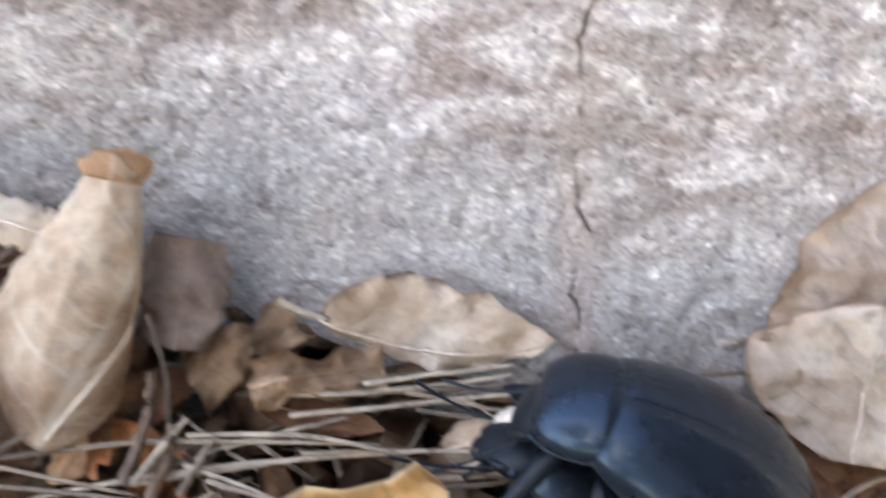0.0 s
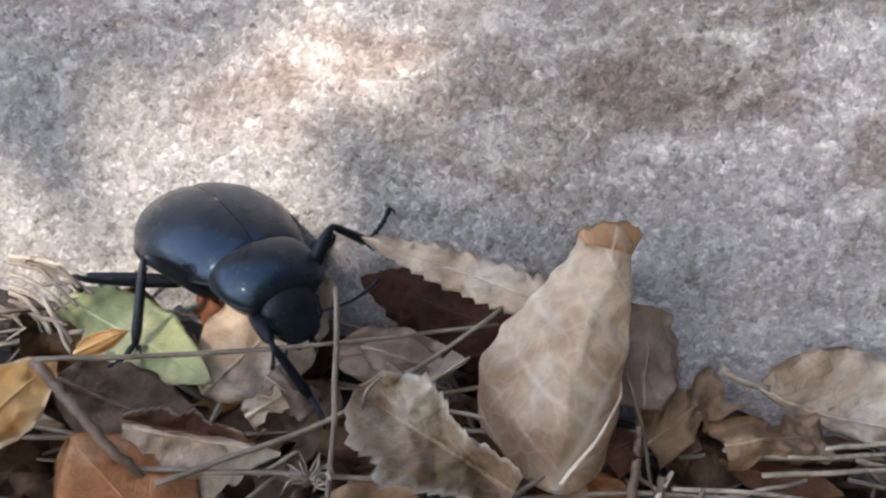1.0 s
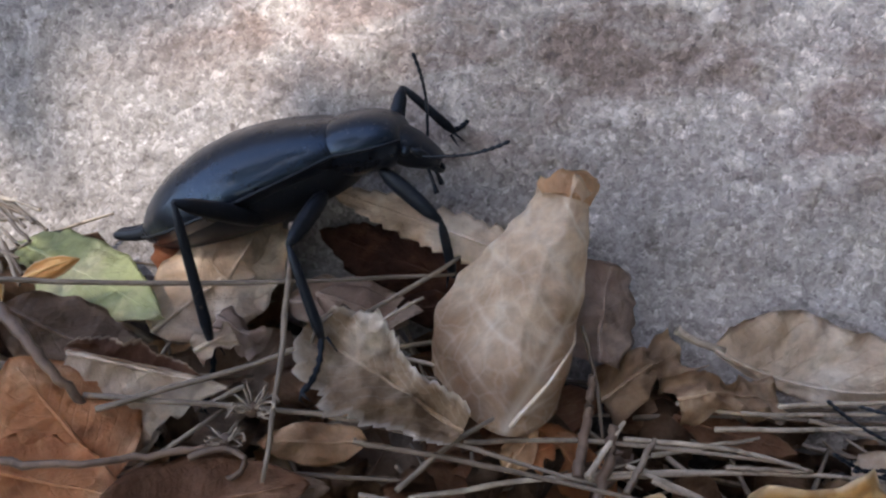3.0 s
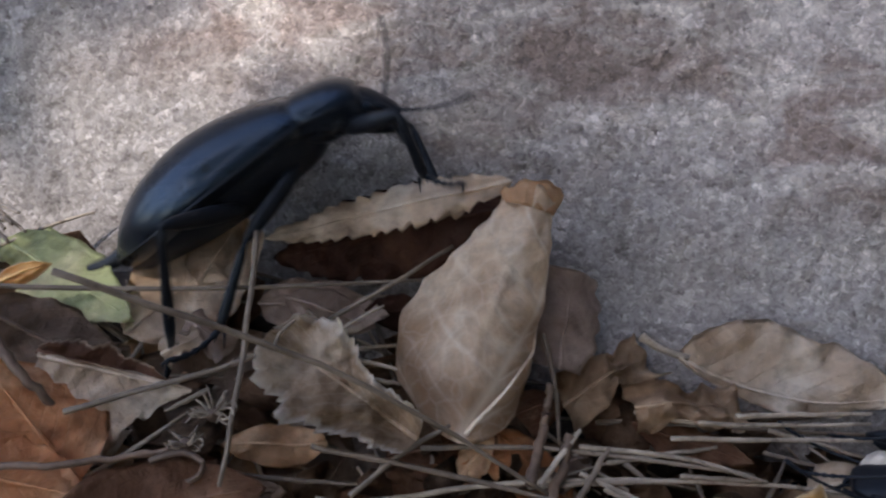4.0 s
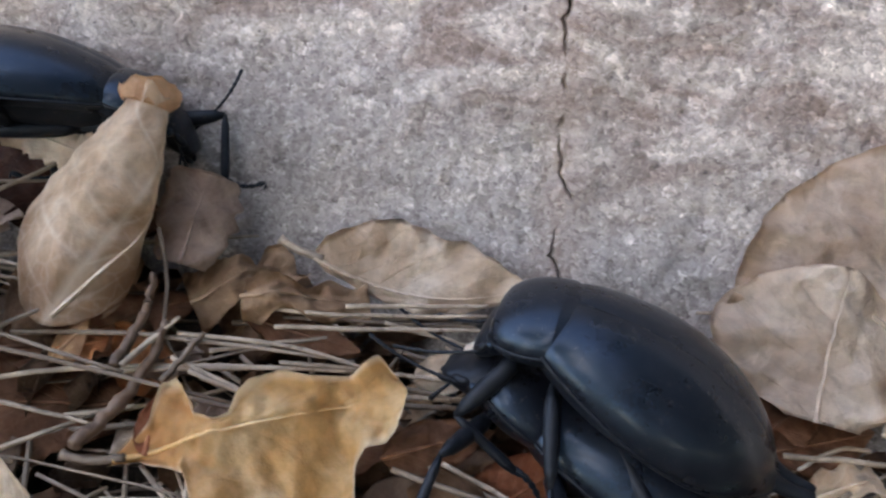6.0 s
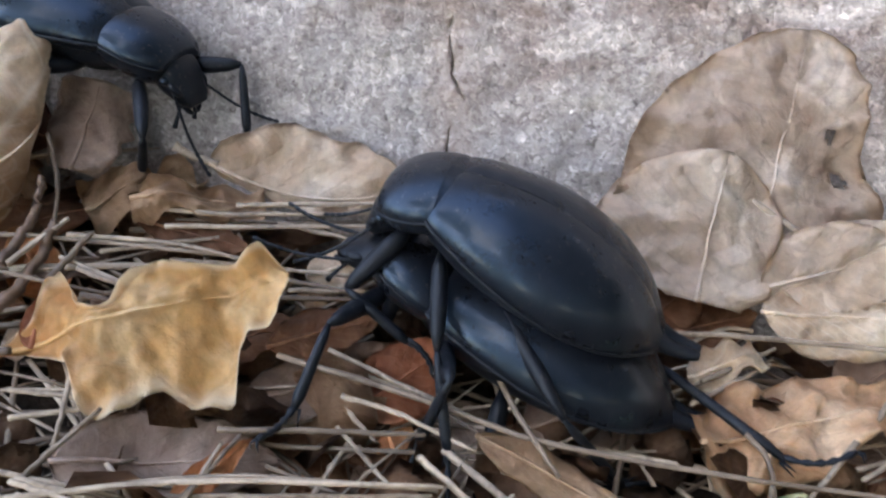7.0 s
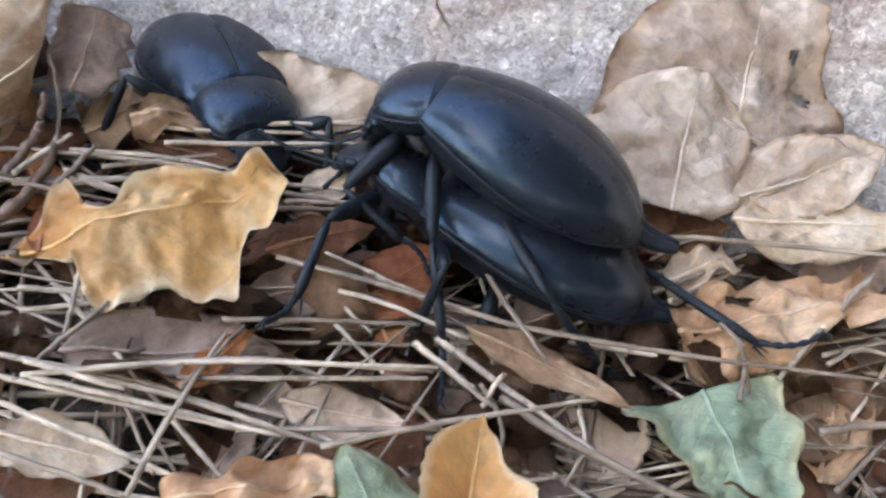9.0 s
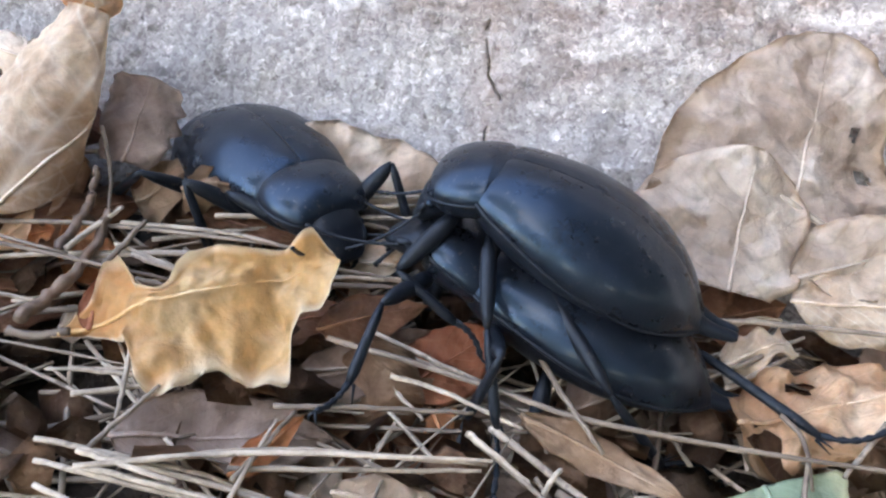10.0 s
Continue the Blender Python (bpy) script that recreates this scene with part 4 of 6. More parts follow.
needle([(-0.0471, 0.0800, 0.0306), (-0.0405, 0.0761, 0.0282)], 0.00036)
needle([(-0.0457, 0.0766, 0.0290), (-0.0426, 0.0772, 0.0289)], 0.00036)
needle([(-0.0454, 0.0731, 0.0276), (-0.0419, 0.0724, 0.0269)], 0.00036)
needle([(-0.0464, 0.0783, 0.0298), (-0.0416, 0.0745, 0.0277)], 0.00036)
needle([(-0.0442, 0.0741, 0.0278), (-0.0409, 0.0706, 0.0260)], 0.00036)
needle([(0.0191, 0.0377, 0.0051), (0.0323, 0.0404, 0.0044), (0.0512, 0.0421, 0.0023)], 0.00036)
needle([(0.0329, 0.0453, 0.0054), (0.0428, 0.0462, 0.0045), (0.0497, 0.0466, 0.0038)], 0.00036)
needle([(0.0365, 0.0534, 0.0072), (0.0501, 0.0496, 0.0049), (0.0632, 0.0454, 0.0030), (0.0921, 0.0439, -0.0012)], 0.00040)
needle([(0.0548, 0.0538, 0.0070), (0.0577, 0.0475, 0.0046), (0.0606, 0.0442, 0.0014)], 0.00040)
needle([(0.0712, 0.0571, 0.0073), (0.0828, 0.0572, 0.0063), (0.0974, 0.0573, 0.0046)], 0.00040)
needle([(0.0803, 0.0690, 0.0164), (0.0872, 0.0650, 0.0124), (0.0945, 0.0622, 0.0084)], 0.00047)
needle([(0.0493, 0.0444, 0.0034), (0.0543, 0.0409, 0.0009)], 0.00036)
needle([(0.0425, 0.0493, 0.0058), (0.0473, 0.0483, 0.0047), (0.0539, 0.0457, 0.0029)], 0.00036)
needle([(0.0190, 0.0390, 0.0056), (0.0269, 0.0374, 0.0039)], 0.00036)
needle([(0.0939, 0.0551, 0.0036), (0.0871, 0.0490, 0.0020), (0.0810, 0.0436, -0.0004)], 0.00047)
needle([(0.0770, 0.0488, 0.0022), (0.0784, 0.0465, 0.0011), (0.0787, 0.0438, -0.0021)], 0.00036)
needle([(0.0176, 0.0591, 0.0129), (0.0235, 0.0578, 0.0111)], 0.00040)
needle([(0.0182, 0.0574, 0.0111), (0.0236, 0.0568, 0.0102)], 0.00040)
needle([(0.0251, 0.0621, 0.0121), (0.0335, 0.0627, 0.0113)], 0.00036)
needle([(0.0108, 0.0595, 0.0124), (0.0271, 0.0622, 0.0115), (0.0431, 0.0632, 0.0098)], 0.00036)
needle([(0.0364, 0.0612, 0.0104), (0.0439, 0.0605, 0.0091)], 0.00040)
needle([(0.0350, 0.0596, 0.0094), (0.0439, 0.0606, 0.0087)], 0.00040)
needle([(0.0148, 0.0485, 0.0070), (0.0226, 0.0485, 0.0060)], 0.00036)
needle([(0.0159, 0.0457, 0.0062), (0.0234, 0.0477, 0.0060)], 0.00036)
needle([(0.0197, 0.0505, 0.0081), (0.0203, 0.0436, 0.0053)], 0.00036)
needle([(0.0307, 0.0387, 0.0030), (0.0345, 0.0464, 0.0041)], 0.00036)
needle([(0.0187, 0.0407, 0.0043), (0.0230, 0.0469, 0.0063)], 0.00036)
needle([(0.0152, 0.0581, 0.0123), (0.0182, 0.0622, 0.0151)], 0.00047)
needle([(0.0408, 0.0549, 0.0068), (0.0540, 0.0497, 0.0030)], 0.00036)
needle([(0.0387, 0.0550, 0.0067), (0.0490, 0.0516, 0.0041)], 0.00036)
needle([(0.0421, 0.0510, 0.0040), (0.0453, 0.0477, 0.0023)], 0.00036)
needle([(0.0819, 0.0726, 0.0102), (0.0659, 0.0701, 0.0112), (0.0245, 0.0670, 0.0142)], 0.00036)
needle([(0.0243, 0.0643, 0.0147), (0.0447, 0.0667, 0.0135)], 0.00036)
needle([(0.0750, 0.0557, 0.0027), (0.0829, 0.0597, 0.0038)], 0.00036)
needle([(0.0735, 0.0533, 0.0020), (0.0821, 0.0582, 0.0029)], 0.00036)
needle([(0.0865, 0.0475, -0.0005), (0.0939, 0.0498, -0.0006)], 0.00036)
needle([(0.0867, 0.0466, -0.0009), (0.0900, 0.0480, -0.0003), (0.0932, 0.0482, -0.0011)], 0.00036)
needle([(0.0813, 0.0619, 0.0044), (0.0777, 0.0610, 0.0050), (0.0730, 0.0589, 0.0038)], 0.00036)
needle([(0.0186, 0.0404, 0.0047), (0.0309, 0.0383, 0.0023), (0.0427, 0.0358, -0.0007)], 0.00036)
needle([(0.0188, 0.0395, 0.0038), (0.0388, 0.0363, -0.0000)], 0.00036)
needle([(0.0228, 0.0394, 0.0042), (0.0346, 0.0417, 0.0037), (0.0508, 0.0422, 0.0018)], 0.00036)
needle([(0.0300, 0.0404, 0.0028), (0.0503, 0.0425, 0.0010)], 0.00036)
needle([(0.0420, 0.0350, 0.0000), (0.0530, 0.0382, -0.0001), (0.0645, 0.0410, -0.0004)], 0.00036)
needle([(0.0491, 0.0448, 0.0031), (0.0557, 0.0396, 0.0001)], 0.00040)
needle([(0.0512, 0.0464, 0.0025), (0.0641, 0.0370, -0.0030)], 0.00050)
needle([(0.0548, 0.0403, -0.0004), (0.0562, 0.0411, 0.0017), (0.0567, 0.0416, 0.0019)], 0.00036)
needle([(0.0548, 0.0424, 0.0004), (0.0564, 0.0385, -0.0014), (0.0549, 0.0333, -0.0043)], 0.00032)
needle([(0.0631, 0.0409, -0.0013), (0.0632, 0.0381, -0.0029), (0.0612, 0.0351, -0.0044)], 0.00032)
needle([(0.0564, 0.0413, -0.0002), (0.0624, 0.0376, -0.0025), (0.0714, 0.0338, -0.0052)], 0.00058)
needle([(0.0288, 0.0297, 0.0001), (0.0312, 0.0387, 0.0029), (0.0332, 0.0450, 0.0042)], 0.00036)
needle([(0.0144, 0.0416, 0.0047), (0.0276, 0.0401, 0.0025), (0.0396, 0.0369, -0.0004)], 0.00036)
needle([(0.0147, 0.0403, 0.0036), (0.0351, 0.0374, -0.0001)], 0.00036)
needle([(0.0186, 0.0333, 0.0013), (0.0285, 0.0308, -0.0009)], 0.00036)
needle([(0.0156, 0.0380, 0.0031), (0.0330, 0.0324, -0.0014)], 0.00036)
needle([(0.0352, 0.0370, 0.0002), (0.0513, 0.0385, -0.0012)], 0.00036)
needle([(0.0840, 0.0408, -0.0039), (0.0935, 0.0427, -0.0044)], 0.00054)
needle([(0.0837, 0.0357, -0.0060), (0.0897, 0.0401, -0.0044)], 0.00036)
needle([(0.0772, 0.0421, -0.0015), (0.0789, 0.0461, -0.0001)], 0.00036)
needle([(-0.0086, 0.0581, 0.0173), (0.0033, 0.0572, 0.0155), (0.0226, 0.0561, 0.0115)], 0.00036)
needle([(-0.0080, 0.0555, 0.0137), (0.0013, 0.0548, 0.0122), (0.0106, 0.0537, 0.0106)], 0.00036)
needle([(-0.0038, 0.0561, 0.0129), (0.0113, 0.0600, 0.0126), (0.0289, 0.0625, 0.0113)], 0.00036)
needle([(0.0155, 0.0606, 0.0133), (0.0233, 0.0580, 0.0112)], 0.00036)
needle([(0.0013, 0.0548, 0.0122), (0.0033, 0.0507, 0.0103)], 0.00036)
needle([(0.0099, 0.0513, 0.0102), (0.0129, 0.0582, 0.0121), (0.0146, 0.0629, 0.0158)], 0.00090, TWIG, "brown twig in the litter", "twig", "twig", "fallen twigs")
needle([(-0.0081, 0.0693, 0.0193), (-0.0010, 0.0685, 0.0181)], 0.00036)
needle([(-0.0082, 0.0678, 0.0182), (-0.0013, 0.0676, 0.0173)], 0.00036)
needle([(0.0771, 0.0744, 0.0125), (0.0661, 0.0724, 0.0131)], 0.00036)
needle([(0.0365, 0.0602, 0.0099), (0.0444, 0.0611, 0.0093)], 0.00036)
needle([(-0.0501, 0.0795, 0.03), (-0.0461, 0.0785, 0.0295), (-0.0426, 0.076, 0.0285)], 0.00038)
needle([(-0.0504, 0.0795, 0.0286), (-0.0474, 0.0785, 0.028), (-0.0436, 0.076, 0.0265)], 0.00038)
needle([(-0.0508, 0.0795, 0.0273), (-0.0475, 0.0785, 0.0262), (-0.0444, 0.076, 0.0246)], 0.00038)
needle([(-0.0513, 0.0795, 0.0254), (-0.0485, 0.0785, 0.0247), (-0.0455, 0.076, 0.0225)], 0.00038)
needle([(-0.0501, 0.0795, 0.0257), (-0.0486, 0.0785, 0.0239), (-0.0465, 0.076, 0.0225)], 0.00038)
needle([(-0.0499, 0.0795, 0.0308), (-0.0453, 0.0785, 0.0305), (-0.0407, 0.076, 0.0304)], 0.00038)
needle([(-0.051, 0.0795, 0.0264), (-0.0488, 0.0785, 0.0259), (-0.0457, 0.076, 0.0237)], 0.00038)
needle([(-0.0514, 0.0795, 0.0237), (-0.0497, 0.0785, 0.0224), (-0.0472, 0.076, 0.022)], 0.00038)
needle([(-0.0483, 0.0795, 0.03), (-0.0444, 0.0785, 0.0292), (-0.0417, 0.076, 0.029)], 0.00038)


# ---- pale seed under the pair ----
def seed(at, size):
    bm = bmesh.new()
    bmesh.ops.create_uvsphere(bm, u_segments=14, v_segments=9, radius=1.0)
    for v in bm.verts:
        v.co = Vector((v.co.x * size, v.co.y * size * 0.7, v.co.z * size * 0.75)) * (1 + 0.12 * noise.noise(v.co * 2.1))
    ob = link("seed", bm, SEED)
    ob.location = at
    return tagged(ob, "pale cream seed husk lying in the litter", "seed")


def dried_flower(at, count, long):
    """A dry flower head: a knob with thin bristles that stand out to all sides."""
    rnd = random.Random(61)
    head = new("dried_flower")
    head.location = at
    tagged(head, "dried brown flower head with thin bristles in the litter", "flower head")
    b = bmesh.new()
    bmesh.ops.create_uvsphere(b, u_segments=10, v_segments=7, radius=0.0007)
    part("knob", b, TWIG, head)
    for _ in range(count):
        d = Vector((rnd.gauss(0, 1), rnd.gauss(0, 0.7) - 0.4, abs(rnd.gauss(0, 0.9)) + 0.2)).normalized() * long * rnd.uniform(0.7, 1.15)
        side = Vector((rnd.gauss(0, 1), rnd.gauss(0, 1), rnd.gauss(0, 1))) * 0.0004
        br = bmesh.new()
        tube(br, bent([Vector(), d * 0.55 + side, d], 6), [0.00014, 0.00013, 0.00012, 0.0001, 0.00008, 0.00004], 5)
        part("bristle", br, STRAW, head)


dried_flower((-0.0171, 0.0585, 0.02), 26, 0.0027)
dried_flower((-0.0188, 0.056, 0.0186), 16, 0.0022)
needle([(-0.0215, 0.0545, 0.018), (-0.019, 0.055, 0.0187), (-0.0169, 0.0545, 0.0179), (-0.0182, 0.054, 0.0163), (-0.0206, 0.0545, 0.0165)], 0.00042, TWIG, "curled brown tendril in the litter", "tendril", "tendril", "dry tendrils")
needle([(-0.0082, 0.065, 0.0213), (-0.0076, 0.0655, 0.0234), (-0.0057, 0.0665, 0.025), (-0.003, 0.0675, 0.0262)], 0.00030, STRAW, "thin curved dry fibre hanging on a needle", "tendril", "tendril", "dry tendrils")
needle([(-0.0129, 0.064, 0.0225), (-0.0124, 0.065, 0.0242), (-0.011, 0.066, 0.0253)], 0.00030, STRAW, "thin curved dry fibre beside a curled leaf", "tendril", "tendril", "dry tendrils")


# ---- litter that nobody could count ----
def litter():
    rnd = random.Random(11)
    bm = bmesh.new()
    for _ in range(2700):
        x, y = rnd.uniform(-0.12, 0.2), rnd.uniform(-0.005, 0.086)
        if x < 0.015 and rnd.random() < 0.45:
            continue
        z = low_z(x, y) - 0.0005 - 0.006 * rnd.random() ** 0.6
        a, ln = rnd.gauss(0, 0.55) + (math.pi / 2 if rnd.random() < 0.18 else 0), rnd.uniform(0.012, 0.04)
        d = Vector((math.cos(a), math.sin(a), GROUND[1] * math.cos(a) + GROUND[2] * math.sin(a) + rnd.gauss(0, 0.05)))
        p = Vector((x, y, z))
        mid = p + d * ln * 0.5 + Vector((rnd.gauss(0, 0.001), rnd.gauss(0, 0.001), rnd.gauss(0, 0.0006)))
        if (p + d * ln).y > WALL[0] + WALL[1] * x + WALL[2] * z - 0.002:
            continue
        r = rnd.uniform(0.00012, 0.00033)
        tube(bm, bent([p, mid, p + d * ln], 5), [r, r, r, r, r * 0.6], 4)
    ob = link("needle_litter", bm, STRAW)
    tagged(ob, "deep layer of dry pine needles", "pine needles", kind="stuff")
    bm = bmesh.new()
    uvl = bm.loops.layers.uv.new("UVMap")
    for _ in range(1500):
        x, y = rnd.uniform(-0.12, 0.2), rnd.uniform(-0.005, 0.082)
        z = low_z(x, y) - rnd.uniform(0.0012, 0.006)
        s = rnd.uniform(0.0015, 0.0065)
        turn = Euler((math.atan(GROUND[2]) + rnd.gauss(0, 0.35), rnd.gauss(0, 0.35), rnd.uniform(0, 6.3))).to_matrix()
        n = 7
        ring = [bm.verts.new(Vector((x, y, z)) + turn @ Vector((s * rnd.uniform(0.6, 1.1) * math.cos(6.283 * k / n), 0.7 * s * rnd.uniform(0.6, 1.1) * math.sin(6.283 * k / n), rnd.gauss(0, 0.12) * s))) for k in range(n)]
        c = bm.verts.new(Vector((x, y, z)) + turn @ Vector((0, 0, 0.25 * s)))
        for k in range(n):
            f = bm.faces.new((ring[k], ring[(k + 1) % n], c))
            for lp in f.loops:
                lp[uvl].uv = (rnd.random(), rnd.random())
    bmesh.ops.solidify(bm, geom=bm.faces[:], thickness=0.0002)
    ob = link("leaf_crumbs", bm, CRUMB)
    tagged(ob, "layer of broken brown leaf crumbs", "leaf litter", kind="stuff")


def scattered_leaves():
    """Whole and broken leaves that fill the litter between the ones that stand out."""
    rnd = random.Random(23)
    kinds = (GREYBROWN, MAUVE, BROWN, BUFF, PALE, TAN, UMBER, ORANGE)
    for i in range(120):
        x, y = rnd.uniform(-0.075, 0.125), rnd.uniform(0.022, 0.080)
        k = rnd.choice(kinds)
        z = low_z(x, y) - rnd.uniform(0.0022, 0.0042)
        a, ln = rnd.uniform(0, 6.3), rnd.uniform(0.008, 0.017)
        d = Vector((math.cos(a), math.sin(a), GROUND[1] * math.cos(a) + GROUND[2] * math.sin(a) + rnd.gauss(0, 0.12))) * ln
        if y + abs(d.y) > WALL[0] + WALL[1] * x + WALL[2] * z - 0.003:
            continue
        n = (0.127 + rnd.gauss(0, 0.25), -0.405 + rnd.gauss(0, 0.25), 1.0)
        leaf("dry_leaf", (x, y, z), Vector((x, y, z)) + d, n, rnd.uniform(0.005, 0.010), k, rnd.choice(("oval", "serrate", "piece", "lance")),
             curl=rnd.uniform(10, 70), bend=rnd.gauss(0, 0.05), wave=rnd.uniform(0.0005, 0.0013), rib=True, seed=200 + i, nu=20, nv=12, edge_lift=rnd.uniform(0.02, 0.10),
             label=LITTER_LABELS[k.name])
    for i in range(46):      # broad old leaves that lie flat beneath
        x, y = rnd.uniform(-0.055, 0.105), rnd.uniform(0.026, 0.066)
        k = rnd.choice((GREYBROWN, MAUVE, GREYBROWN, BROWN))
        z = low_z(x, y) - rnd.uniform(0.0030, 0.0050)
        a, ln = rnd.uniform(0, 6.3), rnd.uniform(0.014, 0.022)
        d = Vector((math.cos(a), math.sin(a), GROUND[1] * math.cos(a) + GROUND[2] * math.sin(a) + rnd.gauss(0, 0.04))) * ln
        if y + max(0.0, d.y) > WALL[0] + WALL[1] * x + WALL[2] * z - 0.006:
            continue
        leaf("dry_leaf", (x, y, z), Vector((x, y, z)) + d, (0.127 + rnd.gauss(0, 0.1), -0.405 + rnd.gauss(0, 0.1), 1.0), rnd.uniform(0.009, 0.014), k, rnd.choice(("oval", "broad", "serrate")),
             curl=rnd.uniform(5, 25), wave=rnd.uniform(0.0006, 0.0012), seed=400 + i, nu=20, nv=12, label=LITTER_LABELS[k.name])


LITTER_LABELS = {
    "grey_brown_leaf": "curled grey-brown leaf buried in needle litter", "mauve_brown_leaf": "dull mauve-brown leaf buried in needle litter",
    "brown_leaf": "brown dry leaf buried in needle litter", "buff_leaf": "buff dry leaf buried in needle litter",
    "pale_dry_leaf": "pale dry leaf buried in needle litter", "tan_dry_leaf": "tan dry leaf buried in needle litter",
    "umber_leaf": "umber brown leaf buried in needle litter", "orange_brown_leaf": "orange-brown leaf buried in needle litter",
}


# ---- beetles ----
MM = 0.001


def finer(sections, count):
    """The sections of a shell, eased into count rows."""
    pts = [Vector(s) for s in sections]
    out = []
    for i in range(count):
        s = i / (count - 1) * (len(pts) - 1)
        k = min(int(s), len(pts) - 2)
        f = s - k
        p0, p1, p2, p3 = pts[max(k - 1, 0)], pts[k], pts[k + 1], pts[min(k + 2, len(pts) - 1)]
        out.append(tuple(0.5 * (2 * p1 + (p2 - p0) * f + (2 * p0 - 5 * p1 + 4 * p2 - p3) * f * f + (3 * p1 - p0 - 3 * p2 + p3) * f ** 3)))
    return out


def on_section(x, w, t, b, q, power, tuck=0.0):
    """A point of a cross section whose widest line lies at height 0; tuck draws the underside in below that line."""
    c, s = math.cos(q), math.sin(q)
    yy = w * math.copysign(abs(c) ** (2 / power), c) * (1 - tuck * max(0.0, -s) ** 0.6)
    zz = (t if s > 0 else -b) * math.copysign(abs(s) ** (2 / power), s)
    return Vector((x, yy, zz)) * MM


def dome(sections, sides=22, power=2.3, rows=30, tuck=0.0):
    """A closed shell lofted along x: rows of x, half width, top, bottom (mm), with rounded sections."""
    bm = bmesh.new()
    rings = [[bm.verts.new(on_section(x, w, t, b, 2 * math.pi * k / sides, power, tuck)) for k in range(sides)] for x, w, t, b in finer(sections, rows)]
    for r0, r1 in zip(rings, rings[1:]):
        for k in range(sides):
            bm.faces.new((r0[k], r0[(k + 1) % sides], r1[(k + 1) % sides], r1[k]))
    bm.faces.new(rings[0][::-1])
    bm.faces.new(rings[-1])
    bmesh.ops.recalc_face_normals(bm, faces=bm.faces[:])
    return bm


def limb(bm, x0, x1, r0, r1, rm=None, sides=9, flat=1.0):
    """A tapered rod along x, thickest in its middle when rm is given."""
    rows = 7
    rings = []
    for i in range(rows):
        u = i / (rows - 1)
        r = r0 + (r1 - r0) * u
        if rm:
            r += (rm - (r0 + r1) / 2) * math.sin(math.pi * u ** 0.8)
        if i in (0, rows - 1):
            r *= 0.55
        rings.append([bm.verts.new(((x0 + (x1 - x0) * u) * MM, r * math.cos(q) * flat * MM, r * math.sin(q) * MM)) for q in (2 * math.pi * k / sides for k in range(sides))])
    for a, c in zip(rings, rings[1:]):
        for k in range(sides):
            bm.faces.new((a[k], a[(k + 1) % sides], c[(k + 1) % sides], c[k]))
    bm.faces.new(rings[0][::-1])
    bm.faces.new(rings[-1])


LEGS = {  # hip (mm), femur, tibia, stance of the foot
    "front": ((3.4, 2.4, -2.2), 7.4, 7.0, (12.5, 8.5, -8.5)),
    "middle": ((-2.5, 3.6, -2.8), 8.4, 8.4, (-1.0, 12.0, -9.0)),
    "hind": ((-8.5, 3.8, -3.2), 11.6, 12.8, (-19.0, 11.0, -9.0)),
}


def femur_mesh(length):
    bm = bmesh.new()
    limb(bm, 0, length, 0.55, 0.52, 0.88, flat=0.85)
    return bm


def tibia_mesh(length, foot, turn=34):
    """Shin, two spurs and a foot of five beads that lies flat outwards."""
    bm = bmesh.new()
    limb(bm, 0, length, 0.38, 0.52, 0.46)
    for sgn in (-1, 1):
        tube(bm, [Vector((length - 0.2, 0.3 * sgn, -0.3)) * MM, Vector((length + 1.3, 0.7 * sgn, -0.5)) * MM], [0.16 * MM, 0.04 * MM], 5)
    p, a = Vector((length - 0.3, 0, 0)), radians(turn)
    pts, radii = [p * MM], [0.26 * MM]
    for k in range(5):
        ln = foot / 5 * (1.3 if k in (0, 4) else 0.9)
        q = p + Vector((math.cos(a), 0, math.sin(a))) * ln
        pts += [(p * 0.45 + q * 0.55) * MM, q * MM]
        radii += [0.32 * MM, 0.19 * MM]
        p, a = q, a + radians(11)
    tube(bm, pts, radii, 7)
    for sgn in (-1, 1):
        tube(bm, [p * MM, (p + Vector((0.5, 0.35 * sgn, 0.1))) * MM, (p + Vector((0.9, 0.4 * sgn, -0.25))) * MM], [0.14 * MM, 0.1 * MM, 0.03 * MM], 5)
    return bm


def antenna_mesh(bend_deg):
    """One thin thread of eleven beads."""
    bm = bmesh.new()
    p, a = Vector((0, 0, 0)), radians(-bend_deg / 2)
    pts, radii = [p * MM], [0.18 * MM]
    for k in range(11):
        ln = 1.6 if k == 2 else 0.7
        q = p + Vector((math.cos(a), 0, math.sin(a))) * ln
        r = 0.17 if k < 7 else 0.23
        pts += [(p * 0.4 + q * 0.6) * MM, q * MM]
        radii += [r * MM, 0.13 * MM]
        p, a = q, a + radians(bend_deg / 11)
    tube(bm, pts, radii, 6)
    return bm


NECK = Vector((0, 0, 1.2))       # the hinge between the wing cases and the thorax shield, mm


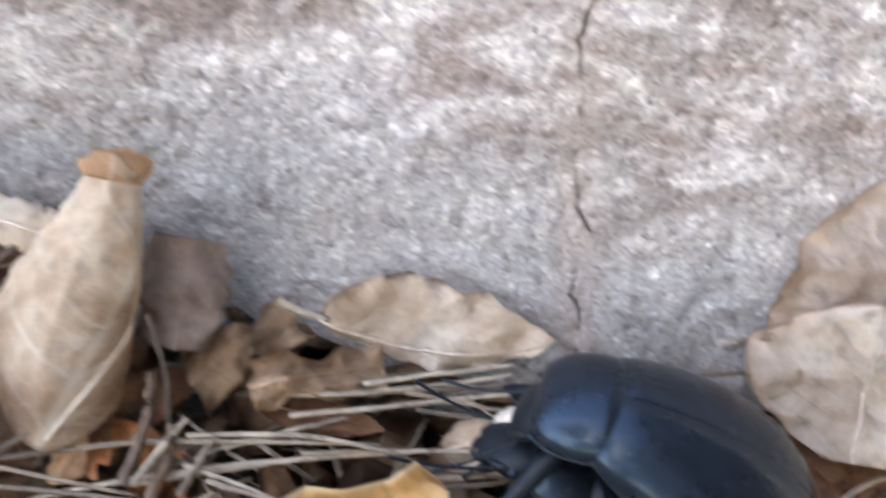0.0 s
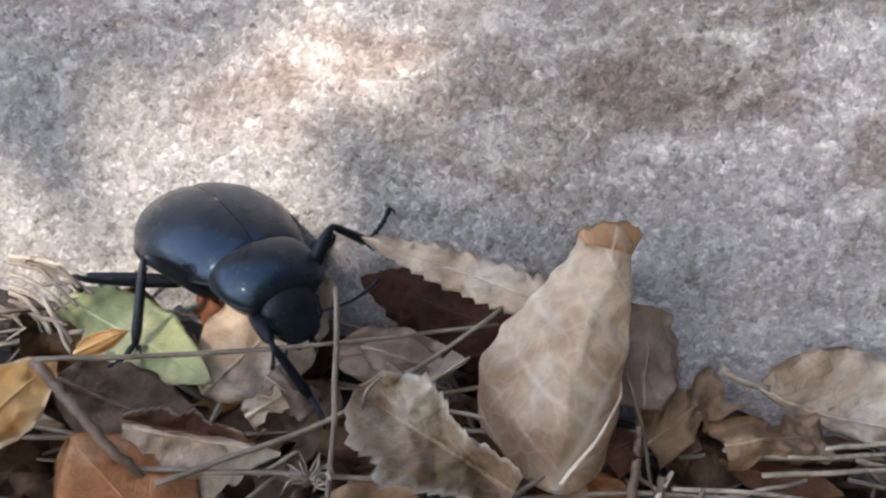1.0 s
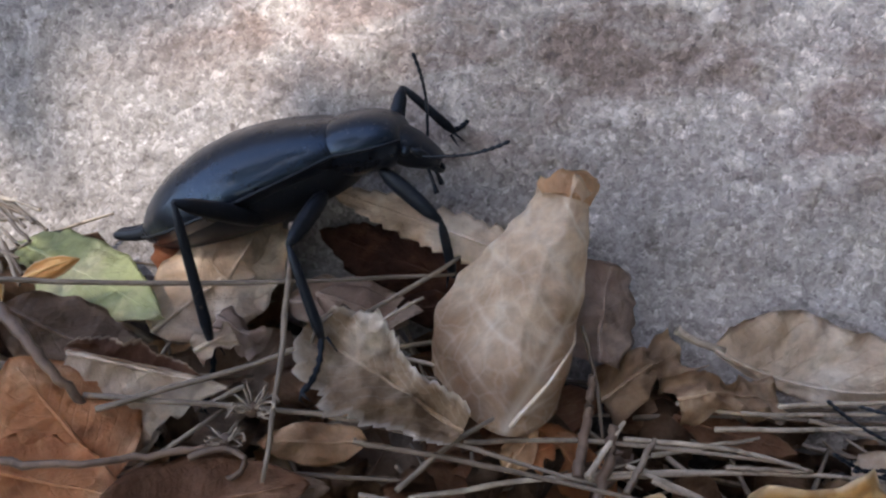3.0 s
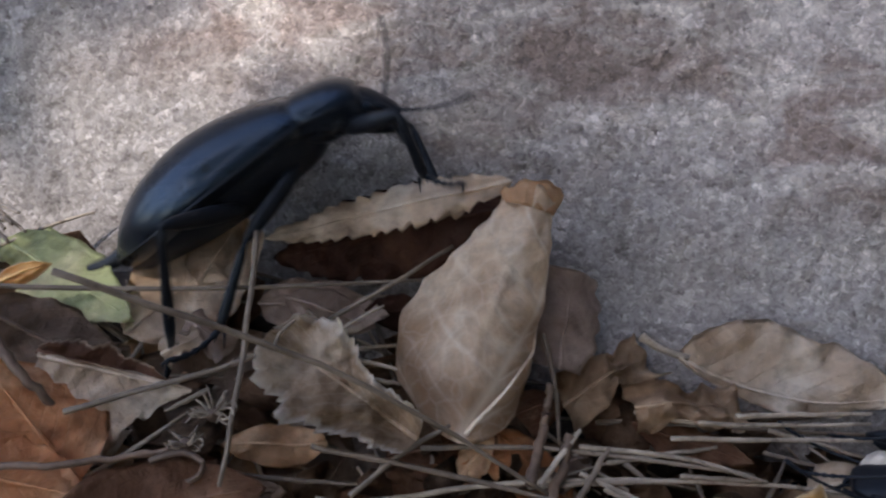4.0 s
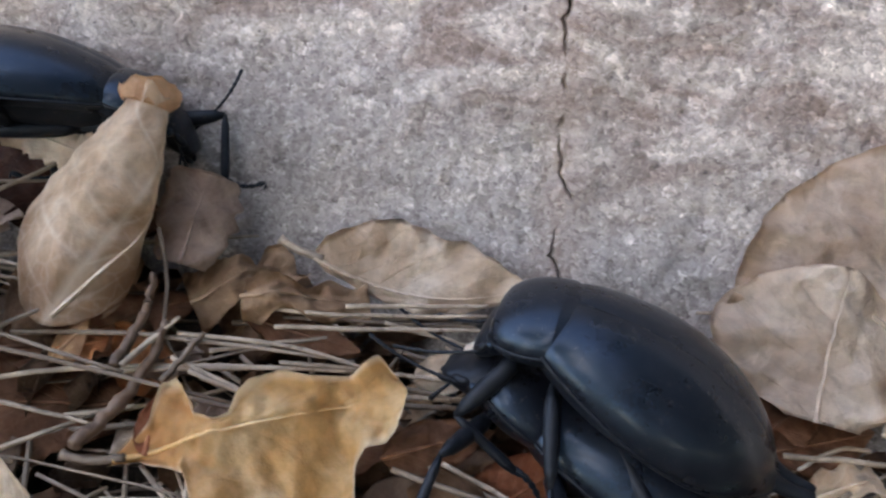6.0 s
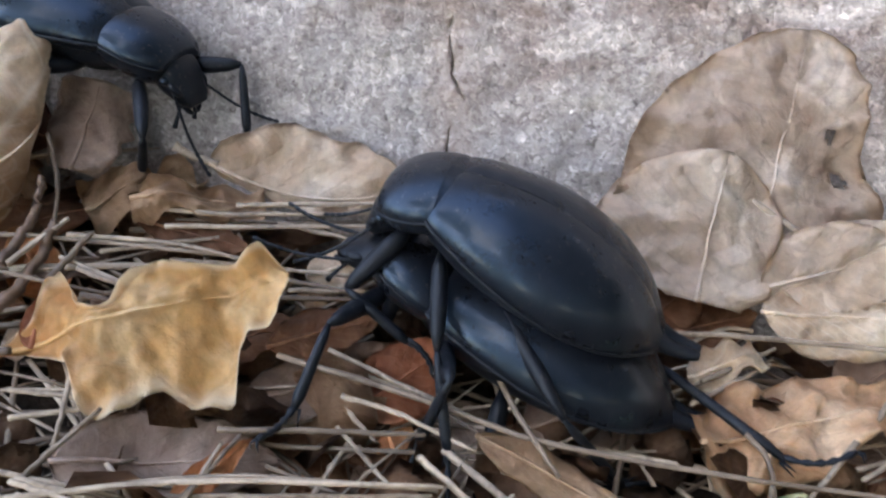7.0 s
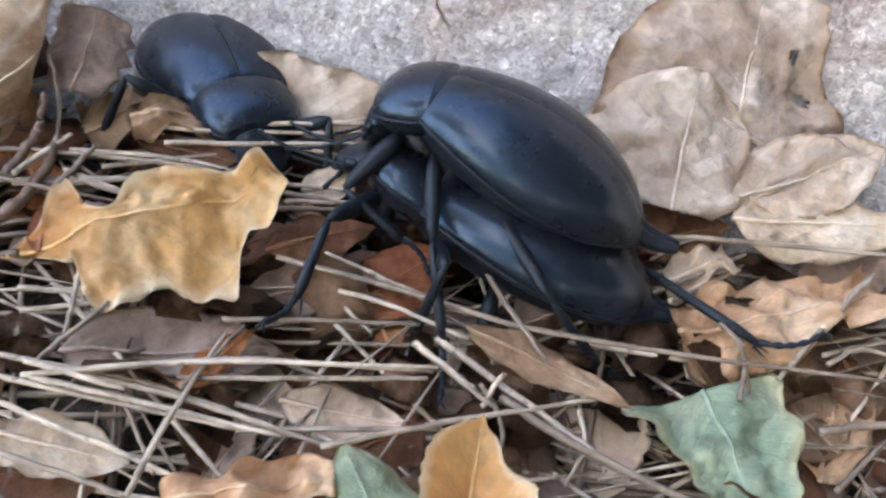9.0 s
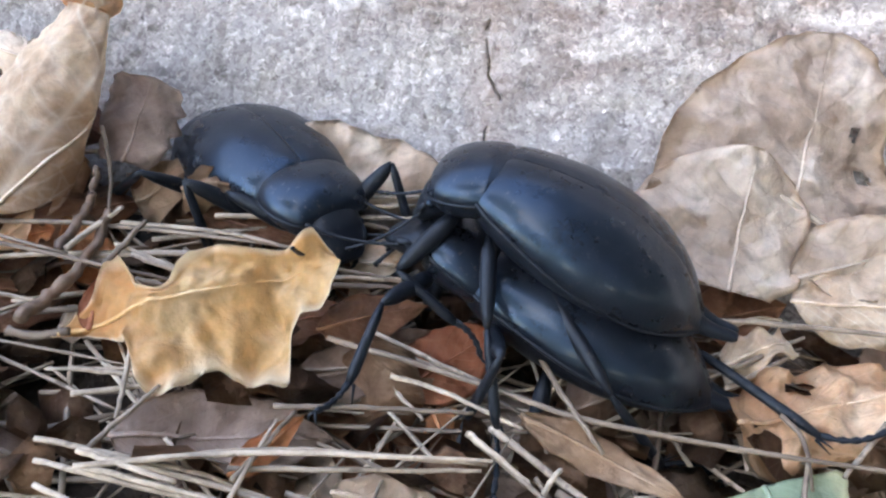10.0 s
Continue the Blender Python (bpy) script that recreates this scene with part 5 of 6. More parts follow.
def joint_poses(kind, side, foot, bend=None, neck=0.0):
    """Poses of femur (in the beetle) and tibia (in the femur) that bring the foot to a place in the beetle's space, in mm."""
    hip, a, b, _ = LEGS[kind]
    h = Vector((hip[0], hip[1] * side, hip[2]))
    if kind == "front":
        h = NECK + Matrix.Rotation(radians(neck), 3, "Y") @ (h - NECK)
    d = Vector(foot) - h
    reach = min(max(d.length, abs(a - b) + 0.6), a + b - 0.4)
    way = d.normalized()
    pole = Vector(bend or {"front": (0.25, 0.45 * side, 1.0), "middle": (-0.1, 0.7 * side, 0.7), "hind": (-0.25, 0.9 * side, 0.35)}[kind])
    pole = (pole - way * pole.dot(way)).normalized()
    ca = (a * a + reach * reach - b * b) / (2 * a * reach)
    knee = h + way * a * ca + pole * a * math.sqrt(max(0.0, 1 - ca * ca))
    end = h + way * reach

    def rod(p, q, upward):
        x = (q - p).normalized()
        z = (upward - x * upward.dot(x)).normalized()
        return Matrix.Translation(p * MM) @ Matrix((x, z.cross(x), z)).transposed().to_4x4()

    f, t = rod(h, knee, pole), rod(knee, end, pole + way)
    return f, f.inverted() @ t


WING_ROWS = ((-22.3, 1.15, 0.75, -0.9), (-21.9, 1.75, 0.95, -1.15), (-21, 2.9, 1.6, -1.5), (-19.3, 4.6, 3.0, -1.9), (-16.8, 6.3, 4.3, -2.2), (-13.5, 7.4, 5.1, -2.3), (-10, 7.65, 5.35, -2.3),
             (-6.5, 7.2, 4.95, -2.2), (-3.6, 6.45, 4.2, -2.1), (-1.6, 5.8, 3.5, -2.0), (-0.5, 5.3, 2.95, -1.9), (0.0, 4.95, 2.6, -1.8), (0.15, 4.6, 2.3, -1.6))
SHIELD_ROWS = ((-1.3, 4.2, 2.2, -2.3), (-0.3, 4.75, 2.6, -2.7), (0.1, 4.95, 2.75, -2.8), (1.3, 5.1, 2.85, -2.9), (2.8, 5.0, 2.8, -2.9), (4.2, 4.6, 2.5, -2.8), (5.2, 4.0, 2.0, -2.4), (5.7, 3.5, 1.5, -1.9), (5.9, 3.0, 0.9, -1.4))


def beetle(label, size=1.0, head_down=0.0, neck=0.0, feet=None, feelers=(25, 30), turns=None):
    """A large black darkling beetle: the front edge of its wing cases is its origin, x points ahead."""
    body = new("beetle")
    tagged(body, label, "beetle", "black beetles")
    wing = dome(WING_ROWS, 48, 2.1, 48, 0.16)
    for v in wing.verts:      # faint waviness of the horny plates
        v.co += v.co.normalized() * 0.00007 * noise.noise(v.co * 420)
    for sgn in (-1, 1):
        half = wing.copy()
        bmesh.ops.delete(half, geom=[f for f in half.faces if f.calc_center_median().y * sgn < 0], context="FACES")
        for v in half.verts:
            if abs(v.co.y) < 0.00045 and v.co.z > 0:
                v.co.y, v.co.z = sgn * 0.00004, v.co.z - 0.00012
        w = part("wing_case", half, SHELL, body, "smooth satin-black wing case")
        rim = bmesh.new()
        edge = [on_section(*row, 0.0, 2.1) for row in finer(WING_ROWS, 40)[2:]]
        tube(rim, [Vector((v.x, sgn * v.y, v.z)) for v in edge], [0.16 * MM] * len(edge), 7)
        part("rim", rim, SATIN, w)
        tail = bmesh.new()      # the two wing cases end in a short upturned tail
        tube(tail, bent([Vector((-21.2, 0.75 * sgn, 0.3)) * MM, Vector((-22.8, 0.6 * sgn, 0.35)) * MM, Vector((-24.2, 0.5 * sgn, 0.75)) * MM, Vector((-25.3, 0.42 * sgn, 1.2)) * MM], 9),
             [k * MM for k in (0.8, 0.82, 0.76, 0.7, 0.64, 0.6, 0.56, 0.5, 0.34)], 10)
        part("tail_tip", tail, SATIN, w)
    wing.free()
    belly = dome([(-21.8, 0.9, 0.1, -1.6), (-20, 2.6, 0.1, -2.5), (-17, 5.0, 0.2, -3.2), (-12, 6.5, 0.2, -3.9), (-6, 6.3, 0.2, -4.1), (-1.5, 4.7, 0.2, -3.8), (0.8, 3.4, 0.2, -3.0)], 24, 2.1)
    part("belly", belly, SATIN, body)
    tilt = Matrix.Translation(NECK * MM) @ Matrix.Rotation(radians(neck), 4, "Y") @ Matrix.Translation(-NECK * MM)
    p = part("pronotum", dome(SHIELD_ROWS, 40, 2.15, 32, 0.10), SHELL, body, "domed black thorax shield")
    p.matrix_basis = tilt
    for sgn in (-1, 1):
        rim = bmesh.new()
        edge = [on_section(*row, 0.0, 2.15) for row in finer(SHIELD_ROWS, 30)[5:]]
        tube(rim, [Vector((v.x, sgn * v.y, v.z)) for v in edge], [0.14 * MM] * len(edge), 6)
        part("rim", rim, SATIN, p)
    face = dome([(-1.8, 2.5, 1.5, -1.6), (0.0, 2.75, 1.65, -1.8), (1.2, 2.75, 1.5, -1.8), (1.9, 2.45, 1.25, -1.7), (2.7, 2.2, 0.95, -1.5), (3.5, 1.9, 0.55, -1.2), (4.1, 1.3, 0.1, -0.9)], 26, 2.3)
    hd = part("head", face, SATIN, body)
    hd.matrix_basis = tilt @ pose((5.5 - 0.012 * head_down) * MM, 0, (-0.5 - 0.014 * head_down) * MM, 0, 14 + head_down, 0)
    for sgn in (-1, 1):
        e = bmesh.new()
        bmesh.ops.create_uvsphere(e, u_segments=10, v_segments=7, radius=0.46 * MM)
        part("eye", e, SHELL, hd).location = (0.9 * MM, sgn * 2.62 * MM, 0.1 * MM)
        brow = bmesh.new()
        tube(brow, bent([Vector((1.3, 2.45 * sgn, 0.35)) * MM, Vector((2.2, 2.35 * sgn, 0.25)) * MM, Vector((2.9, 1.9 * sgn, 0.2)) * MM], 5), [k * MM for k in (0.25, 0.36, 0.4, 0.34, 0.2)], 7)
        part("brow", brow, SATIN, hd)
        jaw = bmesh.new()
        tube(jaw, bent([Vector((3.3, 1.1 * sgn, -0.8)) * MM, Vector((4.2, 0.9 * sgn, -1.0)) * MM, Vector((4.6, 0.25 * sgn, -1.1)) * MM], 5), [0.38 * MM, 0.34 * MM, 0.28 * MM, 0.2 * MM, 0.08 * MM], 6)
        part("jaw", jaw, SATIN, hd)
        palp = bmesh.new()
        tube(palp, bent([Vector((3.1, 0.8 * sgn, -1.1)) * MM, Vector((4.1, 1.5 * sgn, -2.1)) * MM, Vector((4.7, 1.7 * sgn, -2.9)) * MM], 5), [0.16 * MM, 0.16 * MM, 0.18 * MM, 0.24 * MM, 0.3 * MM], 6)
        part("palp", palp, SATIN, hd)
    limbs = {}
    for sgn in (-1, 1):
        an = part("antenna", antenna_mesh(30), SATIN, body, "thin beaded black antenna")
        root = hd.matrix_basis @ Vector((2.2 * MM, sgn * 2.4 * MM, 0.0))
        an.matrix_basis = Matrix.Translation(root) @ pose(0, 0, 0, 0, -feelers[0], sgn * feelers[1])
        limbs["antenna", sgn] = an
        for kind, (hip, a, b, stance) in LEGS.items():
            fe = part("leg", femur_mesh(a), SATIN, body, "jointed black leg")
            turn = (turns or {}).get((kind, sgn), {"front": 62, "middle": 36, "hind": 6}[kind])
            ti = part("shin", tibia_mesh(b, 5.5 if kind != "front" else 4.0, turn), SATIN, fe)
            foot = (feet or {}).get((kind, sgn), (stance[0], stance[1] * sgn, stance[2]))
            fe.matrix_basis, ti.matrix_basis = joint_poses(kind, sgn, foot[:3], foot[3:], neck)
            limbs[kind, sgn] = (fe, ti)
    body.scale = (size,) * 3
    return body, limbs


def stand(at, ahead, up):
    x = Vector(ahead).normalized()
    z = Vector(up)
    z = (z - x * z.dot(x)).normalized()
    return Matrix.Translation(at) @ Matrix((x, z.cross(x), z)).transposed().to_4x4()


PAIR_TOP = stand((0.0516, 0.0590, 0.0207), (-0.821, 0.222, 0.525), (0.458, -0.290, 0.840))
TOP_FEET = {("middle", 1): (-14.2, 16.2, -13.0, 0.1, 1.0, 0.3), ("front", 1): (-4.6, 7.6, -9.8, 0.7, 0.8, -0.8), ("hind", 1): (-27.6, 6.4, -10.8, -0.1, 1.0, 0.5),
            ("hind", -1): (-18.0, -4.0, -11.0, 0.0, -0.3, -1.0), ("front", -1): (-2.5, -4.0, -9.0, 0.3, -0.3, -1.0), ("middle", -1): (-6.0, -6.0, -12.0, 0.1, -0.4, -1.0)}
PAIR_LOW = stand((0.0513, 0.0593, 0.0112), (-0.869, 0.251, 0.427), (0.413, -0.107, 0.904))
LOW_FEET = {("front", 1): (5.1, 13.8, -7.6, 0.4, -0.2, 1.0), ("hind", 1): (-21.0, 4.5, -5.5, 0.0, 0.5, -0.6), ("middle", 1): (-4.5, 9.5, -8.0), ("front", -1): (9.0, -5.0, -7.0, 0.4, -0.2, -1.0),
            ("hind", -1): (-30.0, 3.1, 3.6, -0.2, -0.6, 0.6), ("middle", -1): (-3.0, -9.0, -8.0, 0.1, -1.0, 0.0)}
top_beetle, top_limbs = beetle("black darkling beetle mounted on another beetle", 1.033, 26, 36, TOP_FEET, (-48, 16), {("middle", 1): 8, ("front", 1): -12})
low_beetle, low_limbs = beetle("black darkling beetle carrying a mating beetle on its back", 1.085, 14, -8, LOW_FEET, (-6, 8), {("hind", -1): 24, ("front", 1): 20})
LONE_NECK = 13
lone_beetle, lone_limbs = beetle("black darkling beetle walking along the rock", 1.07, 16, LONE_NECK)
litter()
scattered_leaves()
seed((0.0446, 0.0640, 0.0124), 0.0023)


def shade_caster():
    """An unseen leafy crown above, added to keep the sun off the place but for one gap."""
    tree = new("tree")
    tagged(tree, "unseen leafy crown added to shade the place", "tree")
    at = SUN_WAY * 0.8
    aim = Vector((-0.0307, 0.0928, 0.0382))
    rnd = random.Random(5)
    a = SUN_WAY.cross(Vector((0, 0, 1))).normalized()
    c = SUN_WAY.cross(a).normalized()
    e1 = Vector((0.871, 0.092, 0.483)).normalized()
    e2 = e1.cross(Vector((-WALL[1], 1.0, -WALL[2]))).normalized()
    bm = bmesh.new()
    for _ in range(7000):
        turned, far, s = rnd.uniform(0, 6.283), 0.21 * math.sqrt(rnd.random()), rnd.uniform(0.008, 0.024)
        far *= 1 + 0.18 * math.sin(3 * turned + 1) + 0.1 * math.sin(7 * turned)
        p, q = far * math.cos(turned), far * math.sin(turned)
        o = aim + at + a * p + c * q + SUN_WAY * (0.08 - 1.6 * far * far + rnd.gauss(0, 0.045))
        n = Vector((-WALL[1], 1.0, -WALL[2]))
        d = o - SUN_WAY * ((o.dot(n) - WALL[0]) / SUN_WAY.dot(n)) - aim
        along, across = d.dot(e1), d.dot(e2)
        if (along / (0.046 + 0.6 * s)) ** 2 + (across / (0.0062 + 0.6 * s)) ** 2 < 1.0:
            continue
        if ((along + 0.024) / 0.054) ** 2 + ((across + 0.008) / 0.028) ** 2 < 1.0 and rnd.random() < 0.87:      # leaves thinned round the gap to let more sun through
            continue
        turn = Euler((rnd.gauss(0, 0.5), rnd.gauss(0, 0.5), rnd.uniform(0, 6.3))).to_matrix()
        turn = SUN_WAY.to_track_quat("Z", "Y").to_matrix() @ turn
        ring = [bm.verts.new(o + turn @ Vector((s * x, 0.55 * s * y, z * s))) for x, y, z in ((-1, 0, 0), (-0.4, -0.8, 0.1), (0.4, -0.7, 0.1), (1, 0, 0), (0.4, 0.7, 0.1), (-0.4, 0.8, 0.1))]
        bm.faces.new(ring)
    part("crown", bm, GREEN, tree)
    t = bmesh.new()
    o = aim + at
    tube(t, bent([o + Vector((-0.55, -0.35, -1.1)), o + Vector((-0.5, -0.3, -0.3)), o + Vector((-0.3, -0.1, 0.1))], 9), [0.05 - 0.004 * i for i in range(9)], 9)
    part("trunk", t, TWIG, tree)
    return tree


shade_caster()


def shrubs():
    """Unseen evergreen shrubs behind and beside the camera, added to block low skylight."""
    rnd = random.Random(9)
    first = new("shrub")
    tagged(first, "unseen dense dark green shrub added to block low skylight", "shrub", "shrubs around the place")
    bm = bmesh.new()
    for _ in range(1500):
        v = Vector((rnd.gauss(0, 1), rnd.gauss(0, 1), rnd.gauss(0, 1))).normalized()
        lump = 0.8 + 0.35 * noise.noise(v * 2.2)
        o = Vector((v.x * 0.75 * lump, v.y * 0.6 * lump, 1.0 + v.z * 1.05 * lump)) * 1.0 + Vector((rnd.gauss(0, 0.05), rnd.gauss(0, 0.05), rnd.gauss(0, 0.05)))
        if o.z < 0.02:
            continue
        s = rnd.uniform(0.04, 0.09)
        t = Euler((rnd.uniform(0, 6), rnd.uniform(0, 6), rnd.uniform(0, 6))).to_matrix()
        bm.faces.new([bm.verts.new(o + t @ Vector((s * x, s * 0.55 * y, 0))) for x, y in ((-1, 0), (-0.2, -0.9), (1, 0), (-0.2, 0.9))])
    part("crown", bm, EVERGREEN, first)
    for k in range(3):
        b = bmesh.new()
        tube(b, bent([Vector((0, 0, -0.1)), Vector((0.1 * (k - 1), 0.05 * k, 0.5)), Vector((0.3 * (k - 1), 0.1 * k, 1.2))], 7), [0.04 - 0.004 * i for i in range(7)], 7)
        part("stem", b, TWIG, first)
    first.matrix_basis = pose(0.1, -1.9, -0.06)
    for deg in (-150, -118, -62, -30, -2, 182):
        r = 1.9 + 0.2 * math.sin(deg)
        grown = 1.9 if -70 < deg < 10 else 0.3 if deg in (-150, 182) else 0.7      # tallest on the right, to hold back skylight from that side
        copy_thing(first, pose(r * math.cos(radians(deg)), r * math.sin(radians(deg)), -0.06, 0, 0, deg * 3) @ Matrix.Scale(grown, 4))


shrubs()

LONE_TIMES = (0.0, 0.5, 1.0, 1.5, 2.0, 3.3, 3.5, 3.8, 4.0, 4.2, 4.5, 5.0, 5.5, 6.0, 6.2, 7.4, 7.5, 8.0, 8.5, 9.0, 9.5, 10.0)


def gait(kind, side, i):
    """Alternating tripods: where a foot stands at step i, in the beetle's space."""
    s = LEGS[kind][3]
    swing = 2.4 * (1 if (i + (side > 0) + (kind == "middle")) % 2 else -1)
    return (s[0] + swing, s[1] * side, s[2] + (0.8 if swing > 0 else 0))


# steps of single legs that stand out: time, (leg, side) -> foot in the beetle's space
STEPS = {}
STEPS[1.0, "middle", -1] = (-1.7, -12.4, -4.2)
STEPS[1.0, "front", 1] = (1.2, 11.4, -0.9)
STEPS[1.0, "front", -1] = (10.6, -1.7, -9.0)
STEPS[1.5, "front", 1] = (3.4, 10.7, 0.2)
STEPS[1.5, "middle", -1] = (-4.4, -12.7, -3.8)
STEPS[1.5, "front", -1] = (9.3, -6.7, -9.4)
STEPS[2.0, "middle", 1] = (-0.1, 11.1, 6.3)
STEPS[2.0, "front", 1] = (7.6, 12.8, -4.4)
STEPS[2.0, "front", -1] = (7.3, -4.2, -11.2)
STEPS[2.0, "middle", -1] = (-2.0, -10.0, -6.8)
STEPS[3.3, "front", 1] = (8.4, 7.2, -4.1)
STEPS[3.3, "front", -1] = (3.7, -0.4, -15.6)
STEPS[3.3, "middle", -1] = (-8.0, -13.2, -14.1)
STEPS[3.3, "hind", -1] = (-13.5, -12.4, -9.3)
STEPS[3.5, "front", 1] = (9.8, 6.6, -4.9)
STEPS[3.5, "front", -1] = (4.2, -1.5, -14.9)
STEPS[3.5, "middle", -1] = (-9.3, -12.7, -14.6)
STEPS[3.5, "hind", -1] = (-14.4, -11.3, -9.7)
STEPS[3.8, "front", 1] = (12.5, 5.3, -4.5)
STEPS[3.8, "front", -1] = (3.5, -5.0, -7.5)
STEPS[3.8, "middle", -1] = (-8.0, -5.0, -9.0)
STEPS[3.8, "hind", -1] = (-17.0, -5.0, -8.5)
STEPS[4.0, "front", 1] = (5.7, 3.6, -13.3)
STEPS[4.0, "front", -1] = (5.9, -4.6, -10.4)
STEPS[4.0, "middle", -1] = (-17.2, -8.5, -10.3)
STEPS[4.0, "hind", -1] = (-20.2, -9.3, -8.3)
STEPS[4.2, "front", 1] = (11.5, 7.1, -8.0)
STEPS[4.2, "front", -1] = (12.4, 0.5, -10.5)
STEPS[4.2, "middle", -1] = (-10.9, -6.4, -11.5)
STEPS[4.2, "hind", -1] = (-13.7, -10.4, -11.6)
STEPS[4.2, "middle", 1] = (-9.5, 5.2, -6.4)
STEPS[4.5, "hind", -1] = (-22.5, -6.6, -6.4)
STEPS[4.5, "middle", -1] = (-12.3, -11.8, -13.2)
STEPS[4.5, "front", -1] = (2.0, -3.4, -7.9)
STEPS[5.0, "middle", -1] = (-17.8, -2.7, -8.1)
STEPS[5.0, "hind", -1] = (-24.0, 2.0, -14.5)
STEPS[5.0, "front", -1] = (-3.5, -3.0, -8.8)
STEPS[5.5, "middle", -1] = (-15.2, -6.2, -8.7)
STEPS[5.5, "front", -1] = (-4.6, 1.5, -8.6)
STEPS[5.5, "front", 1] = (12.7, 0.8, -1.5)
STEPS[6.0, "front", -1] = (-6.1, -0.6, -9.0)
STEPS[6.0, "middle", -1] = (-15.7, -1.8, -9.4)
STEPS[6.0, "front", 1] = (10.6, -0.4, -7.4)
STEPS[6.2, "front", -1] = (-0.0, -1.9, -9.8)
STEPS[6.2, "middle", -1] = (-13.0, -3.5, -10.0)
STEPS[6.2, "front", 1] = (13.9, 0.0, -8.3)
STEPS[7.4, "front", -1] = (8.8, -6.8, -12.8)
STEPS[7.4, "front", 1] = (9.8, 6.1, -7.5)
STEPS[7.4, "middle", 1] = (2.3, 8.9, -0.3)
STEPS[7.5, "front", -1] = (11.1, -8.0, -13.5)
STEPS[7.5, "front", 1] = (9.8, 7.5, -7.5)
STEPS[7.5, "middle", 1] = (2.8, 9.9, -1.2)
STEPS[8.0, "middle", -1] = (4.0, -11.0, -5.0)
STEPS[8.0, "front", 1] = (14.6, 6.3, 1.0)
STEPS[8.0, "front", -1] = (10.3, -5.1, -2.8)
STEPS[8.0, "hind", -1] = (0.5, -11.7, -5.6)
STEPS[8.5, "middle", -1] = (-1.0, -11.7, -7.3)
STEPS[8.5, "front", 1] = (13.8, 2.2, -6.2)
STEPS[8.5, "hind", -1] = (-7.6, -12.2, -0.9)
STEPS[8.5, "front", -1] = (6.3, -5.0, -7.6)
STEPS[9.0, "middle", -1] = (-5.3, -13.3, -5.4)
STEPS[9.0, "front", 1] = (10.0, 5.0, -6.0)
STEPS[9.0, "hind", -1] = (-11.5, -11.2, 1.4)
STEPS[9.0, "front", -1] = (0.4, -2.7, -5.9)
STEPS[9.5, "middle", -1] = (-2.9, -8.0, -5.6)
STEPS[9.5, "front", 1] = (7.8, 8.5, -3.9)
STEPS[9.5, "hind", -1] = (-16.2, -12.4, -2.7)
STEPS[9.5, "front", -1] = (-2.5, -2.9, -5.2)
STEPS[10.0, "middle", -1] = (-3.4, -8.6, -6.0)
STEPS[10.0, "front", 1] = (7.3, 7.2, -4.2)
STEPS[10.0, "hind", -1] = (-17.3, -12.9, -2.8)
STEPS[10.0, "front", -1] = (-2.9, -3.7, -5.5)


# the lone beetle's feelers: time, rise of the near and the far one, spread (degrees)
FEELERS = ((0, 10, 20, 25), (1, 5, 30, 25), (2.2, 0, 50, 20), (3.3, -12, 78, 12), (3.6, -12, 78, 12), (4.0, -20, 60, 12), (4.3, -25, 62, 12), (4.7, -40, 40, 15), (5.2, -60, 45, 8),
           (5.5, -60, 62, 4), (6.2, -55, 52, 4), (7.3, -40, -25, 20), (8.0, 10, 5, 40), (9.0, 25, 10, 45), (10.0, 25, 10, 45))


